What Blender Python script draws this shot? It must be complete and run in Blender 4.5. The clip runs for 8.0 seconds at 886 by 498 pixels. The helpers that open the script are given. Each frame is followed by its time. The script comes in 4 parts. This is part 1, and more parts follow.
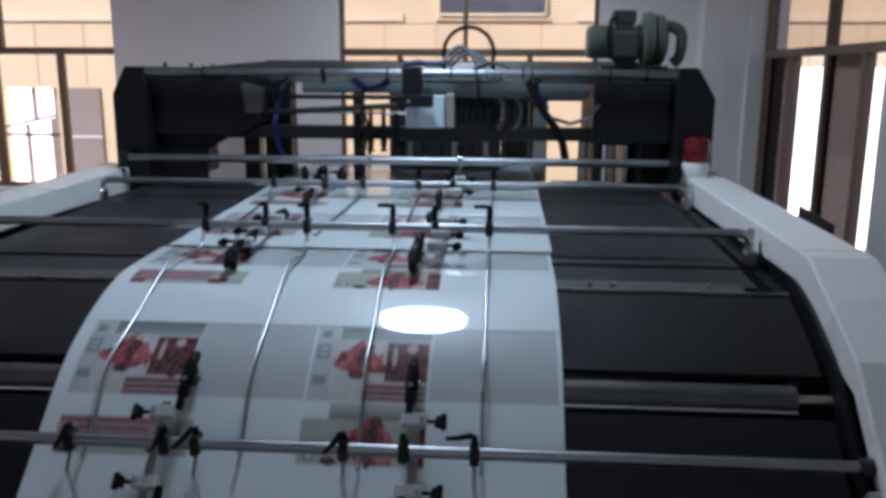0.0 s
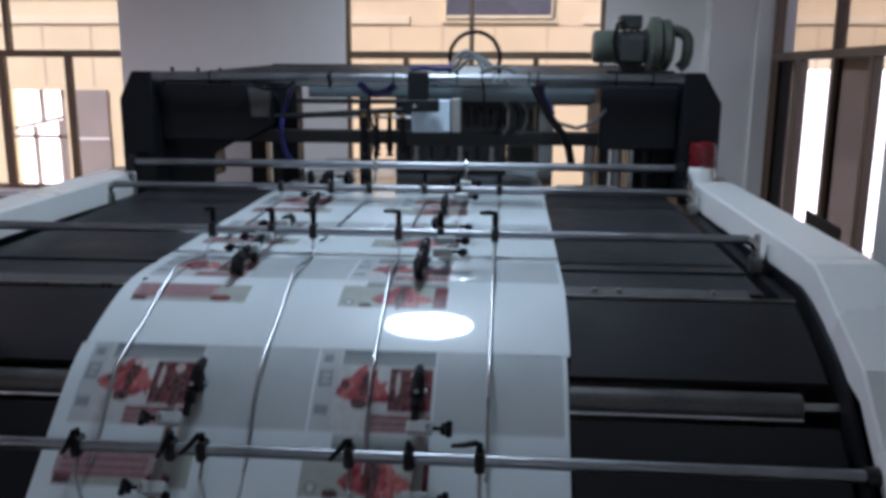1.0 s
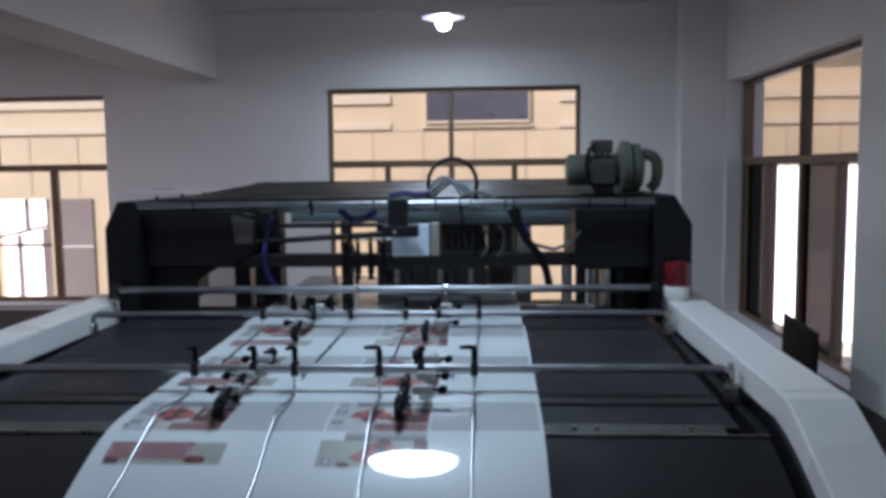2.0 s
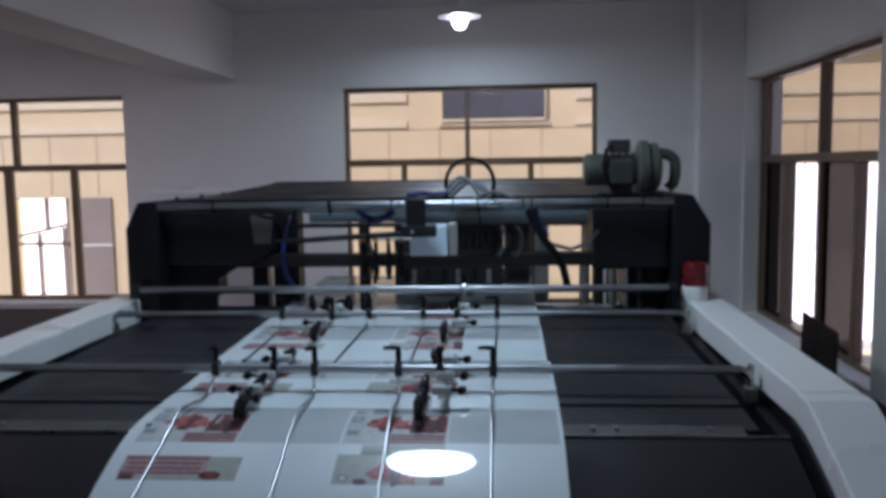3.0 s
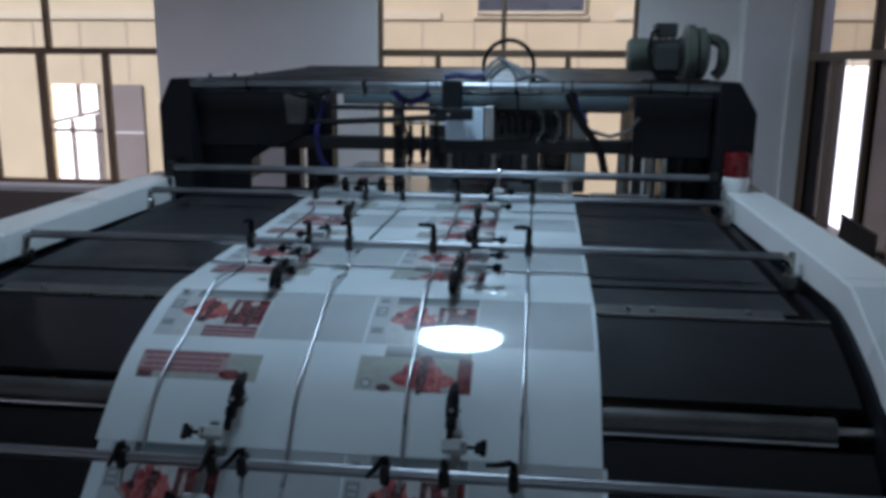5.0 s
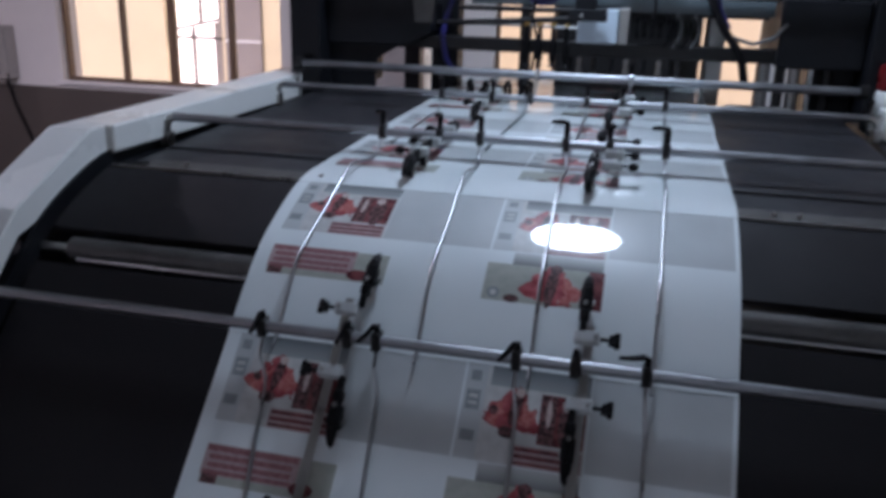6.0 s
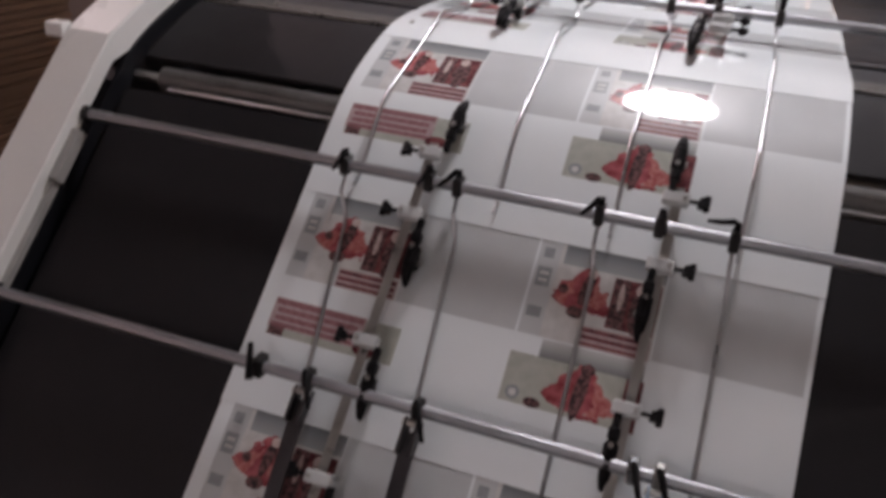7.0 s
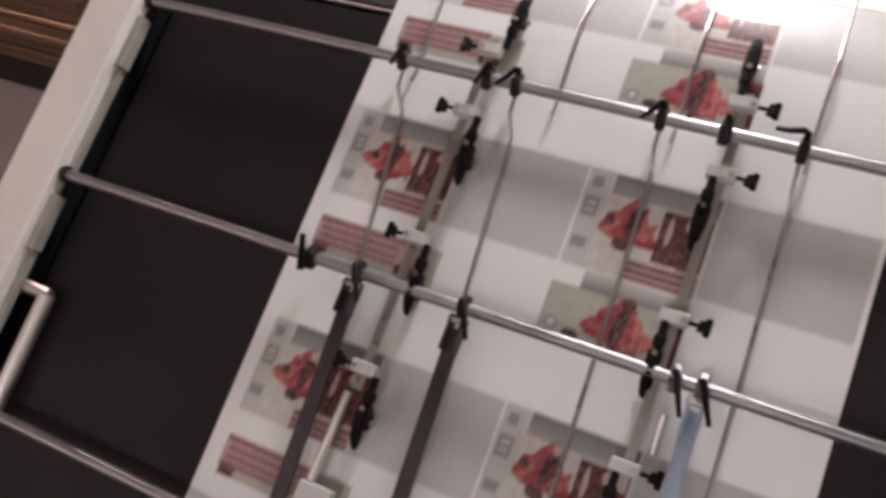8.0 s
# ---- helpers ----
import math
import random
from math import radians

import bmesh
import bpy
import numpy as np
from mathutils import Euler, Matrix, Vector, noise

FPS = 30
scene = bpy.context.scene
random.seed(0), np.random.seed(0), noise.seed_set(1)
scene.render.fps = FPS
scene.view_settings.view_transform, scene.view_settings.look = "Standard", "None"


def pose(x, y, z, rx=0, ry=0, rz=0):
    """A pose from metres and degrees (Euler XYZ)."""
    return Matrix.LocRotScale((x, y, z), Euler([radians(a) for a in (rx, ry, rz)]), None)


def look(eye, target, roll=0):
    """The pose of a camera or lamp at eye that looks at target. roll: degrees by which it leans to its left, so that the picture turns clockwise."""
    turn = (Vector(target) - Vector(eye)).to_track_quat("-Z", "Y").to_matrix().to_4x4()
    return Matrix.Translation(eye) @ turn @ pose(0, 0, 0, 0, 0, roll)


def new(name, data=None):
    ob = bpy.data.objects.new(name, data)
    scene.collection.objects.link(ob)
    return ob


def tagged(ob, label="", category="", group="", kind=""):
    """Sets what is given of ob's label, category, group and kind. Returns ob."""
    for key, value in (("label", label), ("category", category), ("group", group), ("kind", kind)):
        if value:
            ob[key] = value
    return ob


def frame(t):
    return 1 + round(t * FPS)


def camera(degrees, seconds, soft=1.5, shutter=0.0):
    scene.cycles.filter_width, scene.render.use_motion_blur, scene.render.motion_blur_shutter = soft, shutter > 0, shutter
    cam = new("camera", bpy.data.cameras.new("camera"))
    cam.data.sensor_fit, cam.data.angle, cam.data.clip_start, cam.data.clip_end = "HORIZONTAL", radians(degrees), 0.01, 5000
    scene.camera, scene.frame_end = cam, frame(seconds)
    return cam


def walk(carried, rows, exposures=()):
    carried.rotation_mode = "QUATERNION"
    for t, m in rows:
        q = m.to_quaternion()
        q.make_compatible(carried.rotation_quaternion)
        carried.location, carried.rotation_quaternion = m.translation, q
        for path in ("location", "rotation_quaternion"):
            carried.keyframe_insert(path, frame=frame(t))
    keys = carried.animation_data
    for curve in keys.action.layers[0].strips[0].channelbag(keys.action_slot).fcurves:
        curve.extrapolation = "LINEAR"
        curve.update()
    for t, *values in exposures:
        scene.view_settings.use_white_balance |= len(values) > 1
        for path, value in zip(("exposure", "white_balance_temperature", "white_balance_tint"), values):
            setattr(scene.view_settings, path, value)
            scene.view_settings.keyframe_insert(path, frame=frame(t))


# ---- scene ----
cam = camera(56.3, 8.0, soft=3.7, shutter=0.5)
PATH = [
    (0, (0.304, -0.712, 1.947), (0.168, 1.239, 1.53), 0.3),
    (0.2, (0.3072, -0.714, 1.945), (0.1595, 1.237, 1.53), 0.22),
    (0.5, (0.312, -0.717, 1.941), (0.1545, 1.235, 1.53), 0.1),
    (0.8, (0.3072, -0.7146, 1.95), (0.1521, 1.237, 1.532), 0.22),
    (1, (0.304, -0.713, 1.956), (0.154, 1.238, 1.542), 0.3),
    (1.1, (0.3066, -0.7128, 1.967), (0.1508, 1.242, 1.552), 0.2),
    (1.2, (0.3092, -0.7126, 1.978), (0.1492, 1.246, 1.577), 0.1),
    (1.3, (0.3118, -0.7124, 1.989), (0.151, 1.249, 1.611), -0),
    (1.4, (0.3144, -0.7122, 2), (0.1603, 1.253, 1.646), -0.1),
    (1.5, (0.317, -0.712, 2.011), (0.184, 1.257, 1.688), -0.2),
    (1.6, (0.3175, -0.718, 2.021), (0.1968, 1.259, 1.748), -0.45),
    (1.7, (0.318, -0.724, 2.03), (0.212, 1.261, 1.803), -0.7),
    (2.8, (0.314, -0.737, 2.054), (0.155, 1.248, 1.883), -1),
    (3, (0.312, -0.738, 2.052), (0.159, 1.246, 1.854), -0.9),
    (3.5, (0.309, -0.732, 2.045), (0.157, 1.244, 1.78), -0.4),
    (4, (0.31, -0.725, 2.031), (0.153, 1.242, 1.702), -0.3),
    (4.2, (0.313, -0.723, 2.029), (0.152, 1.239, 1.672), -0.3),
    (5.3, (0.274, -0.724, 1.988), (0.005, 1.202, 1.52), 0.6),
    (5.5, (0.259, -0.73, 1.978), (-0.058, 1.181, 1.478), 0.6),
    (6, (0.237, -0.732, 1.944), (-0.205, 1.119, 1.33), 1.6),
    (6.5, (0.228, -0.74, 1.901), (-0.287, 1.056, 1.186), 2.9),
    (7, (0.231, -0.739, 1.875), (-0.345, 0.97, 1.011), 4.2),
    (7.25, (0.233, -0.74, 1.867), (-0.3863, 0.908, 0.9183), 4.5),
    (7.5, (0.235, -0.741, 1.86), (-0.432, 0.846, 0.842), 4.9),
    (7.6, (0.2398, -0.7382, 1.86), (-0.4508, 0.8414, 0.8115), 4.8),
    (7.7, (0.2446, -0.7354, 1.859), (-0.4623, 0.8368, 0.7799), 4.6),
    (7.8, (0.2494, -0.7326, 1.859), (-0.4557, 0.8322, 0.7796), 4.5),
    (7.9, (0.2542, -0.7298, 1.858), (-0.4451, 0.8276, 0.7864), 4.3),
    (8, (0.259, -0.727, 1.858), (-0.425, 0.823, 0.795), 4.2),
]
LIGHTING = [(0, 0.4, 5880, 33), (1, 0.4, 5880, 33), (3, -0.03, 5780, 31), (4.2, -0.06, 5680, 28), (5.5, 0, 5380, 25), (6, 0.4, 5900, 39), (6.5, 0.88, 6950, 48), (7, 1.13, 7600, 51), (7.5, 1.76, 8000, 51), (8, 1.88, 8150, 51)]
walk(cam, [(t, look(eye, aim, roll)) for t, eye, aim, roll in PATH], LIGHTING)

# ---- world, sun and ceiling lamps ----
SUN_WAY = Vector((0.42, 0.62, -0.66)).normalized()
world = bpy.data.worlds.new("world")
scene.world = world
world.use_nodes = True
wn = world.node_tree.nodes
sky = wn.new("ShaderNodeTexSky")
sky.sky_type, sky.sun_disc = "NISHITA", False
sky.sun_elevation = math.asin(-SUN_WAY.z)
sky.sun_rotation = math.atan2(-SUN_WAY.x, -SUN_WAY.y)
wn["Background"].inputs[1].default_value = 0.12
world.node_tree.links.new(sky.outputs[0], wn["Background"].inputs[0])
sun = new("sun", bpy.data.lights.new("sun", "SUN"))
sun.data.energy, sun.data.angle, sun.data.color = 3.0, radians(0.5), (1.0, 0.93, 0.82)
sun.matrix_world = look((0, 0, 0), SUN_WAY)

COOL, FILL_TINT = (0.70, 0.985, 0.98), (0.98, 0.96, 0.94)     # cool bulbs over the machine; neutral fill standing in for daylight from the left
# Last three are unseen, added to brighten the slope and the left side.
LAMPS = [(0.05, 4.2, 11.5, COOL), (0.045, 1.25, 12, COOL), (0.05, -4.1, 16, COOL), (-3.6, 2.2, 52, FILL_TINT), (-3.6, -4.1, 12, FILL_TINT)]
LAMP_Z = 2.93
for lx, ly, watts, tint in LAMPS:
    lamp = new("lamp_light", bpy.data.lights.new("lamp_light", "AREA"))
    lamp.data.shape, lamp.data.size = "DISK", 0.30
    lamp.data.energy, lamp.data.color = watts, tint
    lamp.matrix_world = look((lx, ly, LAMP_Z - 0.014), (lx, ly, 0))


# ---- mesh helpers ----
def solid(*pieces):
    """One bmesh out of (verts, faces) pieces."""
    bm = bmesh.new()
    for verts, faces in pieces:
        vs = [bm.verts.new(v) for v in verts]
        for f in faces:
            try:
                bm.faces.new([vs[i] for i in f])
            except ValueError:
                pass
    bmesh.ops.recalc_face_normals(bm, faces=bm.faces)
    return bm


def box(x0, x1, y0, y1, z0, z1, c=0.0):
    """A box, its edges cut by c when c > 0."""
    if c <= 0:
        v = [(x, y, z) for x in (x0, x1) for y in (y0, y1) for z in (z0, z1)]
        return v, [(0, 1, 3, 2), (4, 6, 7, 5), (0, 4, 5, 1), (2, 3, 7, 6), (0, 2, 6, 4), (1, 5, 7, 3)]
    X, Y, Z = (x0, x1), (y0, y1), (z0, z1)
    v, key = [], {}
    for i in (0, 1):
        for j in (0, 1):
            for k in (0, 1):
                p = (X[i], Y[j], Z[k])
                inn = (c if i == 0 else -c, c if j == 0 else -c, c if k == 0 else -c)
                for a in range(3):
                    q = [p[b] + (0 if b == a else inn[b]) for b in range(3)]
                    key[i, j, k, a] = len(v)
                    v.append(tuple(q))
    f = []
    for a in range(3):
        b, d = [n for n in range(3) if n != a]
        for side in (0, 1):
            quad = []
            for m, n in ((0, 0), (1, 0), (1, 1), (0, 1)):
                idx = [0, 0, 0]
                idx[a], idx[b], idx[d] = side, m, n
                quad.append(key[(*idx, a)])
            f.append(tuple(quad))
        for m in (0, 1):
            for n in (0, 1):
                quad = []
                for side, who in ((0, b), (1, b), (1, d), (0, d)):
                    idx = [0, 0, 0]
                    idx[a], idx[b], idx[d] = side, m, n
                    quad.append(key[(*idx, who)])
                f.append(tuple(quad))
    for i in (0, 1):
        for j in (0, 1):
            for k in (0, 1):
                f.append(tuple(key[i, j, k, a] for a in range(3)))
    return v, f


def tube(points, r, n=8, closed_ends=True):
    """A round bar swept along points; r may be one radius or one a point."""
    pts = [Vector(p) for p in points]
    rad = r if isinstance(r, (list, tuple)) else [r] * len(pts)
    v, f = [], []
    side = None
    for i, p in enumerate(pts):
        d = (pts[min(i + 1, len(pts) - 1)] - pts[max(i - 1, 0)])
        d = d.normalized() if d.length > 1e-9 else Vector((0, 0, 1))
        if side is None:
            side = d.cross(Vector((0, 0, 1)) if abs(d.z) < 0.9 else Vector((1, 0, 0))).normalized()
        else:
            side = (side - d * side.dot(d))
            side = side.normalized()
        up = side.cross(d)
        for k in range(n):
            a = 2 * math.pi * k / n
            v.append(tuple(p + rad[i] * (math.cos(a) * side + math.sin(a) * up)))
    for i in range(len(pts) - 1):
        for k in range(n):
            f.append((i * n + k, i * n + (k + 1) % n, (i + 1) * n + (k + 1) % n, (i + 1) * n + k))
    if closed_ends:
        f.append(tuple(range(n)))
        f.append(tuple(range((len(pts) - 1) * n, len(pts) * n)))
    return v, f


def prism(outline, axis, a0, a1):
    """An outline of two coordinates pushed along x, y or z from a0 to a1."""
    def at(p, a):
        return {"x": (a, p[0], p[1]), "y": (p[0], a, p[1]), "z": (p[0], p[1], a)}[axis]
    n = len(outline)
    v = [at(p, a0) for p in outline] + [at(p, a1) for p in outline]
    f = [tuple(range(n)), tuple(range(n, 2 * n))] + [(i, (i + 1) % n, n + (i + 1) % n, n + i) for i in range(n)]
    return v, f


def part(name, bm, material, parent=None, label="", smooth=False, bevel=0.0):
    """One bmesh as ONE mesh object, under a thing, under a part or on its own."""
    if bevel:
        bmesh.ops.bevel(bm, geom=[e for e in bm.edges if len(e.link_faces) == 2 and e.calc_face_angle(0) > 0.5], offset=bevel, segments=2, affect="EDGES", profile=0.5)
    me = bpy.data.meshes.new(name)
    bm.to_mesh(me)
    bm.free()
    me.materials.append(material)
    if smooth:
        for p in me.polygons:
            p.use_smooth = True
        me.set_sharp_from_angle(angle=radians(40))
    ob = new(name, me)
    if parent:
        ob.parent = parent
    if label:
        tagged(ob, label)
    return ob


def thing(name, label, category, group="", kind="", at=(0, 0, 0)):
    ob = new(name)
    ob.empty_display_size = 0.05
    ob.location = at
    return tagged(ob, label, category, group, kind)


# ---- materials ----
class Nodes:
    """Short hand for one node material."""

    def __init__(self, name, rough=0.5, metal=0.0):
        self.mat = bpy.data.materials.new(name)
        self.mat.use_nodes = True
        self.t = self.mat.node_tree
        self.bsdf = self.t.nodes["Principled BSDF"]
        self.bsdf.inputs["Roughness"].default_value = rough
        self.bsdf.inputs["Metallic"].default_value = metal
        self.co = self.t.nodes.new("ShaderNodeTexCoord")

    def put(self, value, socket):
        if isinstance(value, bpy.types.NodeSocket):
            self.t.links.new(value, socket)
        else:
            socket.default_value = value

    def noise(self, scale, detail=4.0, rough=0.6, where="Object", stretch=(1, 1, 1)):
        mp = self.t.nodes.new("ShaderNodeMapping")
        mp.inputs["Scale"].default_value = stretch
        self.t.links.new(self.co.outputs[where], mp.inputs["Vector"])
        n = self.t.nodes.new("ShaderNodeTexNoise")
        n.inputs["Scale"].default_value, n.inputs["Detail"].default_value, n.inputs["Roughness"].default_value = scale, detail, rough
        self.t.links.new(mp.outputs[0], n.inputs["Vector"])
        return n.outputs["Fac"]

    def math(self, op, a, b=0.0, clamp=False):
        n = self.t.nodes.new("ShaderNodeMath")
        n.operation, n.use_clamp = op, clamp
        self.put(a, n.inputs[0])
        self.put(b, n.inputs[1])
        return n.outputs[0]

    def ramp(self, fac, lo, hi, a=0.0, b=1.0):
        n = self.t.nodes.new("ShaderNodeMapRange")
        self.put(fac, n.inputs[0])
        for i, v in enumerate((lo, hi, a, b)):
            n.inputs[i + 1].default_value = v
        return n.outputs[0]

    def mix(self, fac, a, b):
        n = self.t.nodes.new("ShaderNodeMix")
        n.data_type = "RGBA"
        self.put(fac, n.inputs[0])
        for value, i in ((a, 6), (b, 7)):
            self.put((*value, 1.0) if isinstance(value, tuple) and len(value) == 3 else value, n.inputs[i])
        return n.outputs[2]

    def color(self, value):
        self.put((*value, 1.0) if isinstance(value, tuple) else value, self.bsdf.inputs["Base Color"])
        return self

    def roughness(self, value):
        self.put(value, self.bsdf.inputs["Roughness"])
        return self

    def bump(self, height, strength=0.2, distance=0.002):
        n = self.t.nodes.new("ShaderNodeBump")
        n.inputs["Strength"].default_value, n.inputs["Distance"].default_value = strength, distance
        self.t.links.new(height, n.inputs["Height"])
        self.t.links.new(n.outputs[0], self.bsdf.inputs["Normal"])
        return self


def plain(name, base, rough, metal=0.0, vary=0.12, scale=6.0, grain=120.0, bump=0.08, rvary=0.12):
    """A surface with a stain scale, a grain scale, and fine relief."""
    m = Nodes(name, rough, metal)
    big, fine = m.noise(scale, 5.0), m.noise(grain, 3.0)
    lo = tuple(c * (1 - vary) for c in base)
    hi = tuple(min(1.0, c * (1 + vary)) for c in base)
    both = m.math("ADD", m.math("MULTIPLY", big, 0.7), m.math("MULTIPLY", fine, 0.3))
    m.color(m.mix(m.ramp(both, 0.3, 0.7), lo, hi))
    m.roughness(m.ramp(big, 0.3, 0.7, max(0.03, rough - rvary), min(1.0, rough + rvary)))
    if bump:
        m.bump(fine, bump, 0.001)
    return m.mat


WALL = plain("wall_paint", (0.86, 0.83, 0.79), 0.85, vary=0.05, scale=1.2, grain=90, bump=0.15)
CEILING = plain("ceiling_paint", (0.78, 0.78, 0.78), 0.9, vary=0.04, scale=0.8, grain=60)
FLOOR = plain("floor_concrete", (0.015, 0.013, 0.012), 0.85, vary=0.25, scale=1.5, grain=50)
BROWN = plain("brown_aluminium", (0.17, 0.105, 0.062), 0.38, vary=0.15, scale=4, grain=80, bump=0.03)
WHITE = plain("white_enamel", (0.82, 0.81, 0.78), 0.32, vary=0.05, scale=3, grain=160, bump=0.06)
BLACK = plain("black_enamel", (0.008, 0.0085, 0.011), 0.45, vary=0.3, scale=5, grain=120, bump=0.06)
BLACK.node_tree.nodes["Principled BSDF"].inputs["Specular IOR Level"].default_value = 0.25
IRON = plain("dark_iron", (0.022, 0.020, 0.020), 0.45, 0.4, vary=0.3, scale=9, grain=150)
RUBBER = plain("black_rubber", (0.009, 0.008, 0.009), 0.5, vary=0.3, scale=20, grain=200)
RUBBER.node_tree.nodes["Principled BSDF"].inputs["Specular IOR Level"].default_value = 0.10
CHROME = plain("chrome", (0.60, 0.62, 0.64), 0.22, 1.0, vary=0.08, scale=12, grain=200, bump=0.02, rvary=0.06)
BARSTEEL = plain("dull_bar_steel", (0.33, 0.335, 0.35), 0.42, 1.0, vary=0.16, scale=14, grain=220, bump=0.04, rvary=0.10)
TUBESTEEL = plain("dull_tube_steel", (0.26, 0.27, 0.285), 0.33, 1.0, vary=0.2, scale=10, grain=200, bump=0.04)
BRIGHT = plain("bright_rod_steel", (0.78, 0.78, 0.77), 0.42, 1.0, vary=0.08, scale=20, grain=200, bump=0.03)
RODSTEEL = plain("thin_rod_steel", (0.46, 0.47, 0.48), 0.33, 1.0, vary=0.14, scale=16, grain=220, bump=0.03, rvary=0.10)
DARKSTRAP = plain("dark_strap_steel", (0.055, 0.050, 0.054), 0.42, 0.5, vary=0.25, scale=14, grain=160, bump=0.06)
STEEL = plain("brushed_steel", (0.46, 0.45, 0.43), 0.34, 1.0, vary=0.12, scale=10, grain=180, bump=0.05)
ROLLER = plain("dull_roller", (0.105, 0.099, 0.096), 0.46, 0.5, vary=0.35, scale=14, grain=150)
BELT = plain("dark_belt", (0.0098, 0.0079, 0.0094), 0.62, vary=0.18, scale=5, grain=260, bump=0.2)
BELT.node_tree.nodes["Principled BSDF"].inputs["Specular IOR Level"].default_value = 0.3
BED = plain("bed_plate", (0.020, 0.019, 0.022), 0.52, vary=0.2, scale=6, grain=160, bump=0.12)
GREEN = plain("grey_green_enamel", (0.078, 0.086, 0.068), 0.42, vary=0.25, scale=9, grain=120)
BLUE = plain("blue_hose", (0.022, 0.019, 0.11), 0.35, vary=0.1)
RED = plain("red_plastic", (0.17, 0.009, 0.011), 0.3, vary=0.15, scale=30)
PALEBLUE = plain("pale_blue_strap", (0.30, 0.42, 0.55), 0.35, vary=0.08, scale=12)
GLASSY = plain("clear_guard", (0.125, 0.16, 0.175), 0.15, vary=0.1, scale=8)
HOSEGREY = plain("grey_hose", (0.10, 0.10, 0.10), 0.4)
CLEARHOSE = plain("clear_plastic_hose", (0.20, 0.215, 0.22), 0.16, vary=0.2, scale=40)
BRASS = plain("brass", (0.55, 0.36, 0.12), 0.3, 1.0)
DARKGREEN = plain("dark_green_enamel", (0.030, 0.034, 0.032), 0.45, vary=0.15, scale=9)
CARD = plain("brown_board", (0.155, 0.088, 0.052), 0.85, vary=0.25, scale=5, grain=70, bump=0.2)
CONTROL = plain("pale_blue_enamel", (0.58, 0.68, 0.76), 0.35, vary=0.06, scale=10)
EDGE = plain("dull_edge_plate", (0.11, 0.105, 0.10), 0.45, 0.3, vary=0.25, scale=18, grain=200)
EDGEGUARD = plain("grey_guard_paint", (0.36, 0.345, 0.325), 0.5, vary=0.2, scale=20, grain=180)
PALE = plain("pale_plastic", (0.52, 0.54, 0.54), 0.4, vary=0.08, scale=10)
CREAM = plain("cream_render", (0.76, 0.645, 0.405), 0.8, vary=0.08, scale=1.0, grain=30)
SLAB = plain("white_render", (0.80, 0.78, 0.74), 0.8, vary=0.06, scale=1.0, grain=30)
DARKGLASS = plain("dark_sheet", (0.10, 0.11, 0.13), 0.25, vary=0.1, scale=2)
DADO = plain("dado_paint", (0.10, 0.081, 0.070), 0.6, vary=0.15, scale=2, grain=60)
JOINT = plain("joint_mortar", (0.62, 0.50, 0.35), 0.8)
LEDGE = plain("pale_cream_render", (0.79, 0.70, 0.48), 0.8, vary=0.06, scale=1.0, grain=30)
DOORGREY = plain("grey_brown_door", (0.30, 0.265, 0.235), 0.5, vary=0.1, scale=2)
GROUND = plain("yard_concrete", (0.42, 0.40, 0.36), 0.9, vary=0.2, scale=0.4, grain=12)


def glass(name, tint, rough=0.02):
    m = Nodes(name, rough)
    m.color(m.mix(m.ramp(m.noise(3.0), 0.3, 0.7), tint, tuple(c * 0.93 for c in tint)))
    m.bsdf.inputs["Transmission Weight"].default_value = 1.0
    m.bsdf.inputs["IOR"].default_value = 1.05
    return m.mat


PANE = glass("clear_pane", (0.97, 0.97, 0.96))
HAZY = glass("hazy_pane", (0.93, 0.895, 0.86), 0.03)
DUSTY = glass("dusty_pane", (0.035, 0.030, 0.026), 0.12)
TINTED = glass("tinted_pane", (0.66, 0.60, 0.54), 0.03)


def glowing(name, tint, strength):
    m = Nodes(name, 0.4)
    m.color(tint)
    m.bsdf.inputs["Emission Color"].default_value = (*tint, 1.0)
    m.bsdf.inputs["Emission Strength"].default_value = strength
    return m.mat


GLOW = glowing("lamp_bulb", (0.9, 0.96, 1.0), 25.0)

# ---- room ----
ROOM_X0, ROOM_X1, ROOM_Y0, ROOM_Y1, ROOM_Z = -6.0, 1.9, -5.0, 5.15, 3.16
THICK = 0.24


def wall_x(name, y0, y1, x0, x1, holes):
    """A wall along x with openings (x0, x1, z0, z1), cut right through it."""
    pieces, left = [], x0
    for hx0, hx1, hz0, hz1 in sorted(holes):
        pieces += [box(left, hx0, y0, y1, 0, ROOM_Z), box(hx0, hx1, y0, y1, 0, hz0), box(hx0, hx1, y0, y1, hz1, ROOM_Z)]
        left = hx1
    pieces.append(box(left, x1, y0, y1, 0, ROOM_Z))
    return tagged(part(name, solid(*pieces), WALL), "white painted plaster wall of the workshop", "wall", kind="structure")


def wall_y(name, x0, x1, y0, y1, holes):
    pieces, left = [], y0
    for hy0, hy1, hz0, hz1 in sorted(holes):
        pieces += [box(x0, x1, left, hy0, 0, ROOM_Z), box(x0, x1, hy0, hy1, 0, hz0), box(x0, x1, hy0, hy1, hz1, ROOM_Z)]
        left = hy1
    pieces.append(box(x0, x1, left, y1, 0, ROOM_Z))
    return tagged(part(name, solid(*pieces), WALL), "white painted plaster wall of the workshop", "wall", kind="structure")


